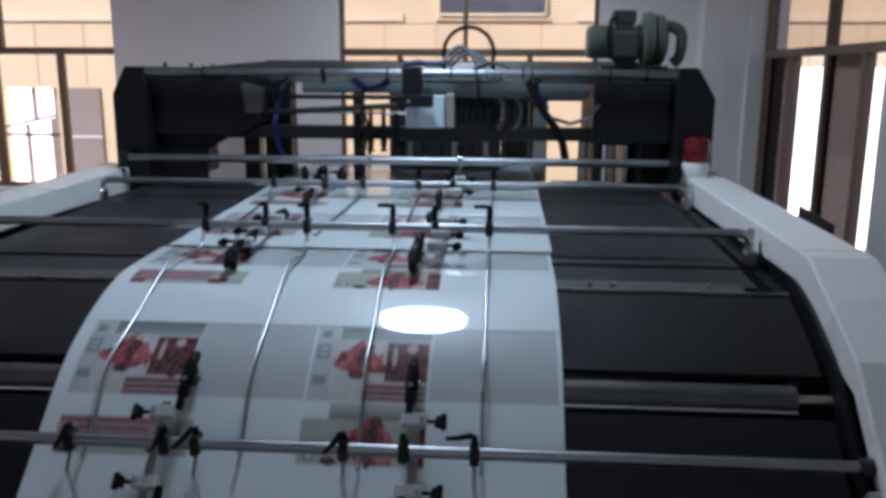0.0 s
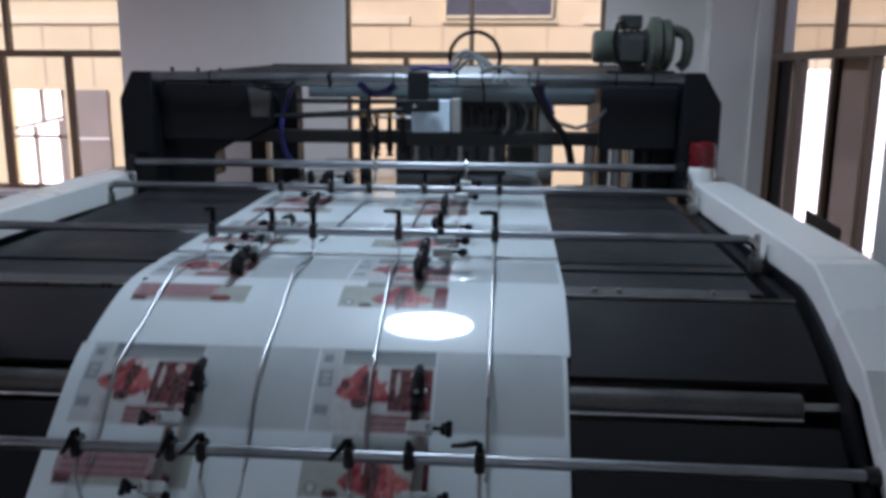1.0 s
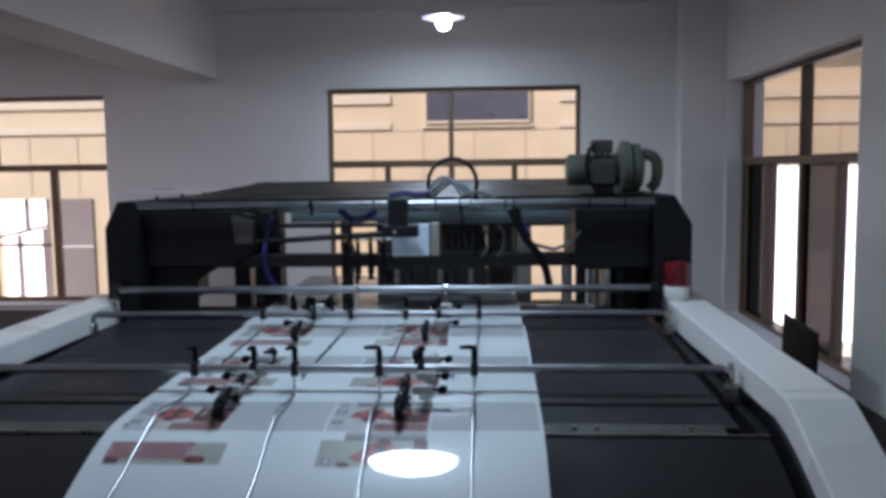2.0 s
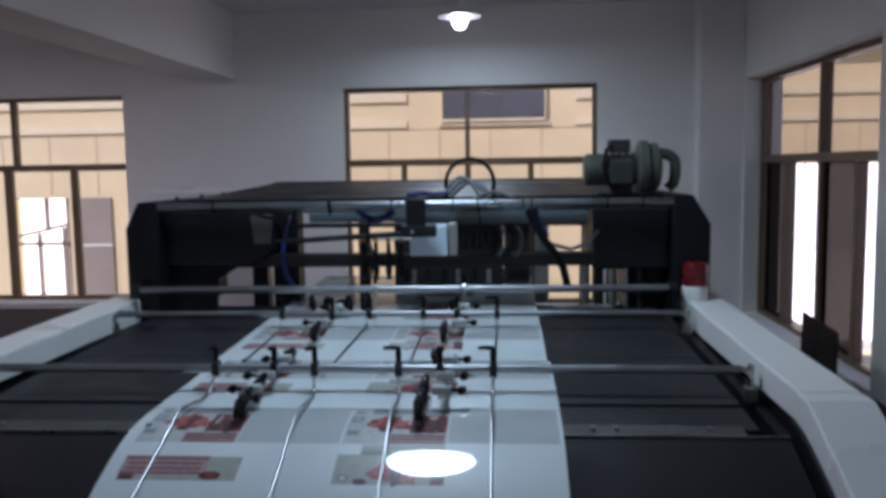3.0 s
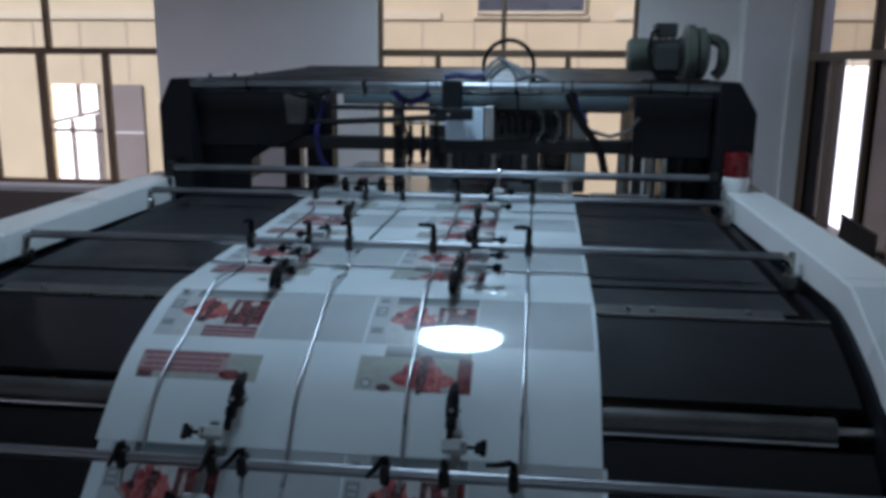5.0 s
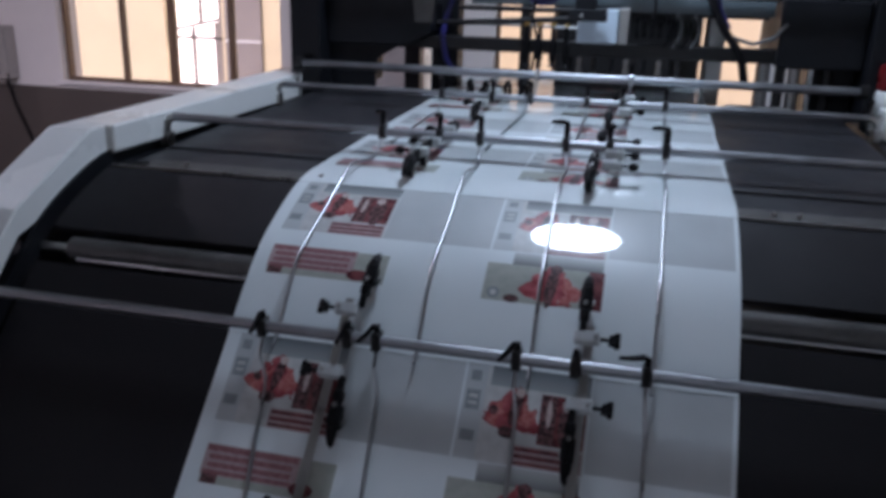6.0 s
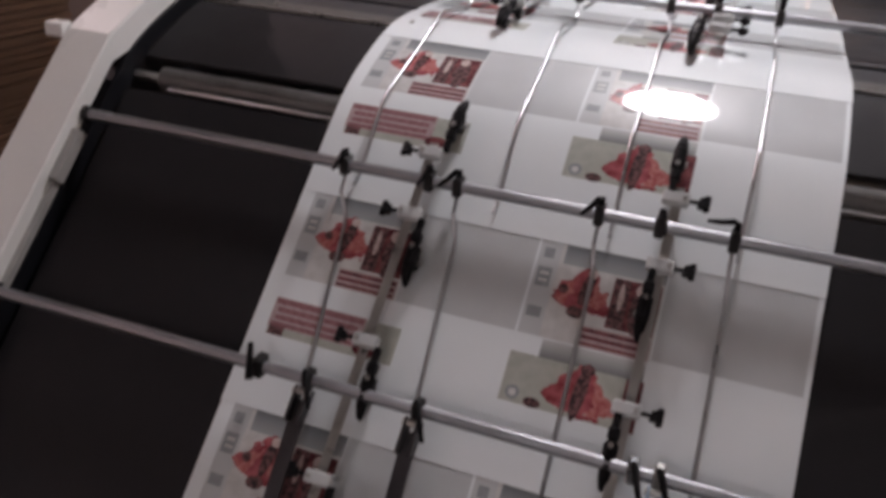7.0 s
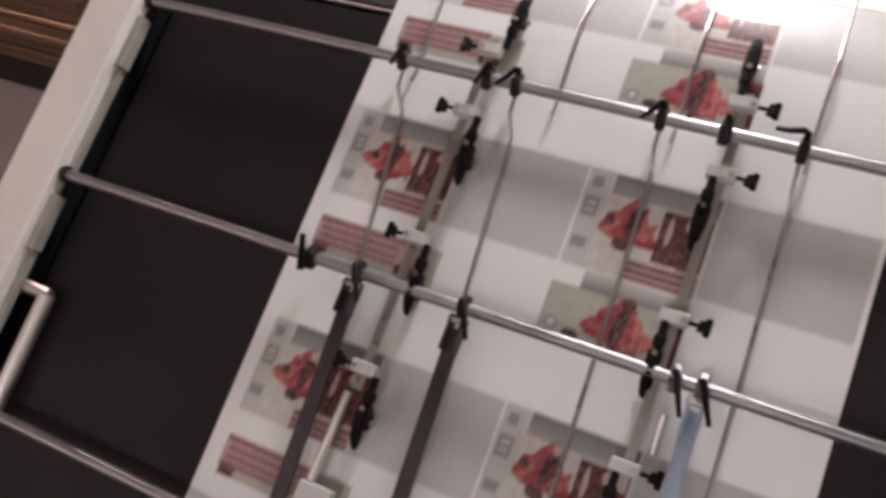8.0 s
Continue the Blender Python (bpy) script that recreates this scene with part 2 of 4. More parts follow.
W_BACK = (-0.842, 0.952, 1.06, 2.615)
W_LEFT = (-4.37, -2.456, 1.10, 2.60)
W_RIGHT = (2.955, 4.955, 1.04, 2.60)
wall_x("wall_north", ROOM_Y1, ROOM_Y1 + THICK, ROOM_X0, ROOM_X1 + THICK, [W_BACK, W_LEFT])
wall_x("wall_south", ROOM_Y0 - THICK, ROOM_Y0, ROOM_X0, ROOM_X1 + THICK, [])
wall_y("wall_east", ROOM_X1, ROOM_X1 + THICK, ROOM_Y0, ROOM_Y1, [W_RIGHT])
wall_y("wall_west", ROOM_X0 - THICK, ROOM_X0, ROOM_Y0, ROOM_Y1, [])
tagged(part("ceiling", solid(box(ROOM_X0 - THICK, ROOM_X1 + THICK, ROOM_Y0 - THICK, ROOM_Y1 + THICK, ROOM_Z, ROOM_Z + 0.2)), CEILING), "plain white painted ceiling", "ceiling", kind="structure")
tagged(part("ceiling_beam", solid(box(-1.95, -1.62, ROOM_Y0, ROOM_Y1, 2.70, ROOM_Z)), WALL), "white plastered beam under the ceiling", "beam", kind="structure")
tagged(part("column", solid(box(1.607, ROOM_X1, 4.98, ROOM_Y1, 0, ROOM_Z)), WALL), "white plastered column in the corner", "column", kind="structure")
tagged(part("floor", solid(box(ROOM_X0, ROOM_X1, ROOM_Y0, ROOM_Y1, -0.1, 0)), FLOOR), "worn dark grey concrete floor", "floor", kind="structure")


def window(name, along, at, a0, a1, z0, z1, transom, tops, lows, dusty=(), clear=PANE):
    """A brown sash window in an opening. along: the axis it runs along; tops: the middles of its upper bars;
    lows: the middle and half width of each lower one."""
    win = thing(name, "brown aluminium window with a fixed light above sliding sashes", "window", kind="structure")

    def bar(n, p0, p1, q0, q1, d0, d1):
        b = box(p0, p1, d0, d1, q0, q1, 0.004) if along == "x" else box(d0, d1, p0, p1, q0, q1, 0.004)
        return part(n, solid(b), BROWN, win)
    w, d = 0.028, 0.07
    bar("window_frame", a0, a1, z0, z0 + w, at, at + d)
    bar("window_frame", a0, a1, z1 - w, z1, at, at + d)
    bar("window_frame", a0, a0 + w, z0 + w, z1 - w, at, at + d)
    bar("window_frame", a1 - w, a1, z0 + w, z1 - w, at, at + d)
    bar("transom", a0 + w, a1 - w, transom - 0.025, transom + 0.025, at, at + d)
    for m in tops:
        bar("mullion", m - 0.016, m + 0.016, transom + 0.025, z1 - w, at + 0.005, at + d)
    for m, h in lows:
        bar("sash_bar", m - h, m + h, z0 + w, transom - 0.025, at + 0.01, at + d - 0.01)
    for marks, q0, q1 in ((tops, transom + 0.025, z1 - w), ([m for m, h in lows], z0 + w, transom - 0.025)):
        edges = [a0 + w, *marks, a1 - w]
        for i in range(len(edges) - 1):
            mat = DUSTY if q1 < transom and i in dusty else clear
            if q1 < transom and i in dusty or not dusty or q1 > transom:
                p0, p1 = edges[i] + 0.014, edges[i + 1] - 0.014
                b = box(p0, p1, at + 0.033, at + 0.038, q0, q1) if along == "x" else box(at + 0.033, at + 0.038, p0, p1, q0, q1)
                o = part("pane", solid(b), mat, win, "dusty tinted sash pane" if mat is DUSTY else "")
                o.visible_shadow = False
    return win


window("window_1", "x", ROOM_Y1 + 0.06, *W_BACK, 2.084, [0.04], [(-0.42, 0.02), (0.04, 0.02), (0.49, 0.02)], clear=HAZY)
window("window_2", "x", ROOM_Y1 + 0.06, *W_LEFT, 2.086, [-3.34], [(-3.84, 0.02), (-3.41, 0.03), (-2.90, 0.024)])
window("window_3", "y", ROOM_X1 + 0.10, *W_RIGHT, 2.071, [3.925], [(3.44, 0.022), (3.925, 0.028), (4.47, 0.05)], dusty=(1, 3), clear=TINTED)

tagged(part("dado_north", solid(box(ROOM_X0, 1.606, ROOM_Y1 - 0.004, ROOM_Y1 - 0.0002, 0, 1.045)), DADO), "dark grey-brown painted lower band of the wall", "wall paint", kind="structure")
tagged(part("dado_east", solid(box(ROOM_X1 - 0.004, ROOM_X1 - 0.0002, ROOM_Y0, 4.979, 0, 1.02)), DADO), "dark grey-brown painted lower band of the wall", "wall paint", kind="structure")
tagged(part("window_sill", solid(box(W_LEFT[0] - 0.04, W_LEFT[1] + 0.04, ROOM_Y1 - 0.03, ROOM_Y1 + 0.058, 1.072, 1.098, 0.004)), WALL), "white window sill", "sill", kind="structure")
tagged(part("window_sill", solid(box(W_BACK[0] - 0.04, W_BACK[1] + 0.04, ROOM_Y1 - 0.03, ROOM_Y1 + 0.058, 1.034, 1.058, 0.004)), WALL), "white window sill", "sill", kind="structure")

# ---- outside ----
tagged(part("ground", solid(box(-400, 400, 5.6, 800, -0.4, -0.15), box(2.4, 400, -400, 5.6, -0.4, -0.15)), GROUND), "sunlit pale concrete yard outside", "ground", kind="structure")


def facade(name, along, at, a0, a1, holes):
    """The building across the yard: cream render in panels, white beams, bright openings."""
    b = thing(name, "cream rendered building across the yard with projecting beams", "building")

    def bx(p0, p1, d0, d1, q0, q1):
        return box(p0, p1, at + d0, at + d1, q0, q1) if along == "x" else box(at + d0, at + d1, p0, p1, q0, q1)
    pieces, left = [], a0
    for h0, h1, hz0, hz1 in sorted(holes):
        pieces += [bx(left, h0, 0, 0.3, -0.3, 7.5), bx(h0, h1, 0, 0.3, -0.3, hz0), bx(h0, h1, 0, 0.3, hz1, 7.5)]
        left = h1
    pieces.append(bx(left, a1, 0, 0.3, -0.3, 7.5))
    part("wall", solid(*pieces), CREAM, b)
    # ledges left and right of the dark window bay, two to a storey
    for p0, p1 in ((a0, -0.79), (1.085, a1)):
        for z, h, depth in ((2.49, 0.085, 0.028), (2.775, 0.11, 0.034)):
            part("ledge", solid(bx(p0, p1, -depth, -0.003, z, z + h)), LEDGE, b)
    for z, h, depth in ((3.35, 0.30, 0.25), (5.6, 0.3, 0.35)):
        part("beam", solid(bx(a0, a1, -depth, -0.003, z, z + h)), SLAB, b)
    part("window_ledge", solid(bx(-0.44, 0.80, -0.04, -0.003, 2.50, 2.545)), LEDGE, b)
    n = int((a1 - a0) / 0.57)
    for i in range(n):
        p = -0.43 + 0.57 * (i - int((a1 - a0) * 0.55 / 0.57))
        if a0 < p < a1:
            part("joint", solid(bx(p - 0.010, p + 0.010, -0.005, -0.002, 1.80, 2.46)), JOINT, b)
    part("joint", solid(bx(a0, a1, -0.005, -0.002, 2.465, 2.480)), JOINT, b)
    part("roof", solid(bx(a0, a1, -0.3, 3.0, 7.5, 7.7)), SLAB, b)
    return b, bx


fac, fbx = facade("building", "x", 8.6, -12.0, 9.0, [(-5.56, -4.79, 0.1, 1.75), (2.5, 6.5, -0.1, 2.02)])
pane = part("dark_window", solid(fbx(-0.385, 0.742, -0.06, -0.01, 2.575, 2.96)), DARKGLASS, fac, "dark grey window of the facade")
part("frame", solid(fbx(-0.40, -0.386, -0.07, -0.008, 2.56, 2.96), fbx(0.743, 0.757, -0.07, -0.008, 2.56, 2.96), fbx(-0.40, 0.757, -0.07, -0.008, 2.547, 2.574)), LEDGE, pane)
leaf = part("door", solid(fbx(-4.74, -4.27, -0.03, -0.002, 0.1, 1.755)), DOORGREY, fac, "grey-brown metal door")
part("door_rail", solid(fbx(-4.74, -4.27, -0.036, -0.031, 1.19, 1.215)), SLAB, leaf)
for p, z0, z1 in ((-5.13, 1.36, 1.75), (-5.24, 0.1, 1.33), (-4.93, 0.1, 1.40), (-4.87, 0.1, 1.75)):
    part("railing_post", solid(fbx(p - 0.022, p + 0.022, 0.1, 0.14, z0, z1)), DOORGREY, fac)
part("railing_bar", solid(fbx(-5.55, -4.80, 0.1, 0.14, 1.19, 1.23)), DOORGREY, fac)
part("handrail", solid(prism([(-5.55, 1.27), (-4.80, 1.44), (-4.80, 1.475), (-5.55, 1.305)], "y", 8.68, 8.73)), DOORGREY, fac)
# Glowing board just behind the facade stands in for sunlit yard and sky.
tagged(part("backdrop", solid(box(-11.8, 8.8, 9.6, 9.7, -0.145, 3.4)), glowing("glowing_backdrop", (1.0, 0.975, 0.95), 1.5)), "glowing board standing in for bright daylight behind the openings", "backdrop", kind="structure")

# ---- the sheet-feeding machine ----
A0, A1, BEND = radians(1.7), radians(44.4), 0.52     # slopes of the two beds, radius of the bend
Y_BEND, Z_BEND = 0.7628, 1.5976                        # where the bend begins
ARC = BEND * (A1 - A0)


def slope_at(u):
    """Slope at the share u of the bend: two soft corners with a flatter stretch between them, as the rails have."""
    return A0 + (A1 - A0) * (u - 0.62 / (4 * math.pi) * math.sin(4 * math.pi * u))


BEND_STEPS = 256
BEND_WAY = [(Y_BEND, Z_BEND)]
for k in range(BEND_STEPS):
    mid = slope_at((k + 0.5) / BEND_STEPS)
    BEND_WAY.append((BEND_WAY[-1][0] - math.cos(mid) * ARC / BEND_STEPS, BEND_WAY[-1][1] - math.sin(mid) * ARC / BEND_STEPS))


def run(s, lift=0.0):
    """Point (y, z) and slope of the paper's way, s metres past the start of the bend, lift above it."""
    if s <= 0:
        y, z, a = Y_BEND - s * math.cos(A0), Z_BEND - s * math.sin(A0), A0
    elif s < ARC:
        f = s / ARC * BEND_STEPS
        k = min(int(f), BEND_STEPS - 1)
        (ya, za), (yb, zb) = BEND_WAY[k], BEND_WAY[k + 1]
        y, z, a = ya + (yb - ya) * (f - k), za + (zb - za) * (f - k), slope_at(s / ARC)
    else:
        k, a = s - ARC, A1
        y, z = BEND_WAY[-1][0] - k * math.cos(A1), BEND_WAY[-1][1] - k * math.sin(A1)
    return y - lift * math.sin(a), z + lift * math.cos(a), a


def plate(s0, s1, x0, x1, top, depth, step=0.02):
    """A slab that follows the paper's way, its top face at the lift given."""
    n = max(1, int((s1 - s0) / step))
    up = [run(s0 + (s1 - s0) * i / n, top)[:2] for i in range(n + 1)]
    low = [run(s0 + (s1 - s0) * i / n, top - depth)[:2] for i in range(n + 1)]
    v = [(x, *p) for row in (up, low) for x in (x0, x1) for p in row]
    m = n + 1
    f = []
    for i in range(n):
        f += [(i, i + 1, m + i + 1, m + i), (2 * m + i, 3 * m + i, 3 * m + i + 1, 2 * m + i + 1),
              (i, 2 * m + i, 2 * m + i + 1, i + 1), (m + i, m + i + 1, 3 * m + i + 1, 3 * m + i)]
    f += [(0, m, 3 * m, 2 * m), (n, 2 * m + n, 3 * m + n, m + n)]
    return v, f


machine = thing("feeding_machine", "sheet feeding machine with dark belts between white side rails", "machine")
S_A, S_B = -1.06, 1.35
# beds: flat plates, the belt over the bend, a roller in a gap, the sloping belt
for i, (s0, s1) in enumerate(((-1.04, -0.775), (-0.772, -0.415), (-0.412, -0.070), (-0.065, 0.054))):
    part("bed_plate", solid(plate(s0, s1, -0.745, 0.752, -0.006 if i < 3 else -0.010, 0.02, 0.2)), BED, machine)
part("belt", solid(plate(0.098, 0.291, -0.777, 0.787, -0.006, 0.012)), BELT, machine, "smooth black conveyor belt", smooth=True)
part("belt", solid(plate(0.366, S_B, -0.777, 0.787, -0.006, 0.012, 0.1)), BELT, machine, "smooth black conveyor belt", smooth=True)
part("bed_edge", solid(plate(0.056, 0.095, -0.70, 0.72, -0.002, 0.02, 0.02)), EDGE, machine, "bare metal edge of the flat bed")
part("bed_lip", solid(plate(0.0945, 0.0975, -0.77, 0.79, -0.001, 0.006, 0.1)), STEEL, machine, "bright worn lip of the bed edge")
for x in (-0.62, -0.34, 0.46, 0.50, 0.66):
    by, bz, _ = run(0.075, -0.001)
    part("bolt", solid(tube([(x, by, bz - 0.004), (x, by - 0.001, bz + 0.004)], 0.005, 6)), STEEL, machine)
ry, rz, _ = run(0.323, -0.026)
roller = part("roller", solid(tube([(-0.73, ry, rz), (0.745, ry, rz)], 0.021, 20)), ROLLER, machine, "dull metal roller", smooth=True)
part("shaft", solid(tube([(-0.80, ry, rz), (0.80, ry, rz)], 0.008, 12)), STEEL, roller, smooth=True)
ty, tz, _ = run(0.353, -0.010)
part("stripper_rod", solid(tube([(-0.70, ty, tz), (0.74, ty, tz)], 0.0035, 10)), CHROME, machine, smooth=True)
# dark pan under the beds closes the machine
part("pan", solid(plate(S_A, S_B, -0.79, 0.79, -0.30, 0.02, 0.1)), BLACK, machine)
for sx in (-1, 1):
    xa, xb = (-0.800, -0.774) if sx < 0 else (0.788, 0.811)
    part("inner_plate", solid(plate(S_A, 0.058, xa, xb, -0.022, 0.27, 0.1)), BLACK, machine)
    xa, xb = (-0.7985, -0.792) if sx < 0 else (0.800, 0.8075)
    part("inner_plate", solid(plate(0.060, S_B, xa, xb, 0.013, 0.30, 0.03)), BLACK, machine, "black plate beside the sloping belt")
    # white rail: a flat length, then one that turns down with the belt in two bends
    xa, xb = (-0.893, -0.785) if sx < 0 else (0.812, 0.920)
    part("rail", solid(prism([(0.702, 1.656), (1.75, 1.672), (1.75, 1.60), (0.702, 1.60)], "x", xa, xb)), WHITE, machine, "white enamelled side rail", bevel=0.005)
    xa, xb = (-0.893, -0.799) if sx < 0 else (0.808, 0.920)
    part("rail", solid(prism([(0.699, 1.656), (0.65, 1.655), (0.43, 1.552), (-0.55, 0.572), (-0.55, 0.522), (0.43, 1.502), (0.58, 1.545), (0.66, 1.595), (0.699, 1.60)], "x", xa, xb)), WHITE, machine, "white enamelled sloping side rail", bevel=0.004)
    xa, xb = (-0.93, -0.893) if sx < 0 else (0.920, 0.957)
    part("tab", solid(box(xa, xb, 0.415, 0.445, 1.535, 1.56, 0.003)), WHITE, machine)
    # side covers and feet
    xa, xb = (-0.885, -0.802) if sx < 0 else (0.818, 0.912)
    part("side_cover", solid(prism([(2.93, 1.30), (1.86, 1.30), (1.86, 1.595), (0.62, 1.595), (0.43, 1.47), (-0.54, 0.50), (-0.54, 0.02), (2.93, 0.02)], "x", xa, xb)), BLACK, machine, "dark side cover down to the floor")

# ---- cross bars ----
def near_s(y):
    """The s at which the paper's way has that y."""
    lo, hi = -2.0, 2.0
    for _ in range(40):
        mid = (lo + hi) / 2
        lo, hi = (mid, hi) if run(mid)[0] > y else (lo, mid)
    return lo


BARS = [(1.60, 1.704, 0.011), (1.47, 1.656, 0.0085), (0.895, 1.646, 0.0088), (0.350, 1.431, 0.0088), (0.112, 1.201, 0.0088), (run(1.163, 0.035)[0], run(1.163, 0.035)[1], 0.0085)]


def cross_bar(i):
    y, z, r = BARS[i]
    b = thing("cross_bar", "polished steel cross bar spanning the belts", "bar", "cross bars over the belts")
    half = 0.775 if i == 0 else 0.80
    if i == 0:
        for sx in (-1, 1):
            part("collar", solid(tube([(sx * 0.772 - 0.01 * sx, y, z), (sx * 0.772 + 0.012 * sx, y, z)], r * 1.7, 14)), IRON, b, smooth=True)
    if i in (1, 2):
        foot = run((Y_BEND - y) / math.cos(A0), 0.0)[1]
        for sx in (-1, 1):
            x = sx * 0.787
            bend = [(x, y, foot - 0.01), (x, y, z - 0.02), (x - sx * 0.006, y, z - 0.006), (x - sx * 0.02, y, z)]
            part("bent_end", solid(tube(bend, r, 12)), STEEL, b, smooth=True)
            part("bracket", solid(box(x - 0.010, x + 0.012, y - 0.014, y + 0.014, foot - 0.02, foot + 0.012, 0.003), box(sx * 0.794 - 0.005, sx * 0.794 + 0.005, y + 0.012, y + 0.03, foot, z + 0.006, 0.002)), STEEL, b)
        half = 0.767
    elif i >= 3:
        for sx in (-1, 1):
            part("end_cap", solid(tube([(sx * 0.79, y, z), (sx * 0.812, y, z)], r * 1.6, 14)), IRON, b, smooth=True)
            s = near_s(y)
            xa, xb = (-0.7985, -0.783) if sx < 0 else (0.792, 0.8075)
            part("saddle", solid(plate(s + 0.004, s + 0.100, xa, xb, 0.044, 0.022, 0.2)), EDGEGUARD, b, "grey guard plate along the rail", bevel=0.0015)
            xa, xb = (-0.7985, -0.788) if sx < 0 else (0.798, 0.8075)
            part("edge_strip", solid(plate(s + 0.102, s + 0.29, xa, xb, 0.034, 0.012, 0.03)), EDGEGUARD, b, "grey guard strip along the rail")
    part("bar", solid(tube([(-half, y, z), (half, y, z)], r, 16)), BARSTEEL, b, smooth=True)
    return b


for i in range(len(BARS)):
    cross_bar(i)


# ---- hold-down rods and press wheels ----
def clamp_parts(b, x, i, turn, material=IRON):
    """A clamp block round the bar with its black lever."""
    y, z, r = BARS[i]
    part("clamp", solid(box(x - 0.007, x + 0.007, y - 0.013, y + 0.013, z - 0.015, z + 0.015, 0.003)), material, b)
    if i < 3:
        pts = [(x, y, z + 0.014), (x, y, z + 0.034), (x, y, z + 0.042), (x + math.sin(turn) * 0.012, y - math.cos(turn) * 0.008, z + 0.044), (x + math.sin(turn) * 0.030, y - math.cos(turn) * 0.016, z + 0.043)]
        rad = [0.0050, 0.0062, 0.0056, 0.0048, 0.0036]
    else:
        tip = Vector((math.sin(turn) * 0.040, -math.cos(turn) * 0.034, -math.cos(turn) * 0.022))
        base = Vector((x, y, z + 0.024))
        if i == 4:
            tip, base = tip * 1.35, Vector((x, y - 0.010, z + 0.018))
        pts = [(x, y, z + 0.010), base, base + tip * 0.15 + Vector((0, 0, 0.003)), base + tip * 0.6, base + tip]
        rad = [0.0048, 0.0050, 0.0048, 0.0040, 0.0030]
    part("lever", solid(tube(pts, rad, 8)), RUBBER, b, "black clamping lever", smooth=True)


def hold_rod(x, i, length, turn, x_end):
    y, z, r = BARS[i]
    b = thing("hold_down_rod", "thin steel rod clamped to a bar, resting on the sheets", "rod", "hold-down rods on the sheets")
    clamp_parts(b, x, i, turn)
    s = near_s(y)
    high = run(s, 0.0)
    rise = (z - high[1]) * math.cos(high[2])
    pts = [(x, y, z - 0.012)]
    for k in range(1, 7):
        p = run(s + 0.004 + 0.006 * k, (rise - 0.012) * (1 - k / 7) ** 1.2 + 0.0052)
        pts.append((x + (x_end - x) * 0.06 * k, p[0], p[1]))
    n = max(4, int(length / 0.02))
    for k in range(n + 1):
        q = s + 0.055 + (length - 0.055) * k / n
        off = abs(q - 0.185)
        bow = off * off / (2 * BEND) if off < 0.13 else max(0.0, 0.01625 - (off - 0.13) * 0.16)
        p = run(q, 0.0050 + (bow if i == 2 else 0.0) + (0.004 if k == n else 0.0))
        pts.append((x + (x_end - x) * (0.42 + 0.58 * k / n), p[0], p[1]))
    part("rod", solid(tube(pts, 0.0028, 10)), RODSTEEL, b, smooth=True)
    return b


def along(s, lift, x):
    y, z, _ = run(s, lift)
    return (x, y, z)


def block_at(s, lift, x, lx, ls, lz, c=0.002):
    """A chamfered block laid on the paper's slope at s."""
    y, z, a = run(s, lift)
    m = Matrix.Rotation(a, 3, "X")
    v, f = box(-lx / 2, lx / 2, -ls / 2, ls / 2, -lz / 2, lz / 2, c)
    return [tuple(m @ Vector(p) + Vector((x, y, z))) for p in v], f


def strap(s0, s1, x0, x1, lift, half, thick=0.003):
    """A flat strip that follows the paper's way at a lift."""
    n = max(3, int((s1 - s0) / 0.03))
    v, f = [], []
    for k in range(n + 1):
        q, x = s0 + (s1 - s0) * k / n, x0 + (x1 - x0) * k / n
        for h in (lift, lift - thick):
            for dx in (-half, half):
                v.append(along(q, h, x + dx))
    for k in range(n):
        o = k * 4
        f += [(o, o + 1, o + 5, o + 4), (o + 2, o + 6, o + 7, o + 3), (o, o + 4, o + 6, o + 2), (o + 1, o + 3, o + 7, o + 5)]
    f += [(0, 2, 3, 1), (n * 4, n * 4 + 1, n * 4 + 3, n * 4 + 2)]
    return v, f


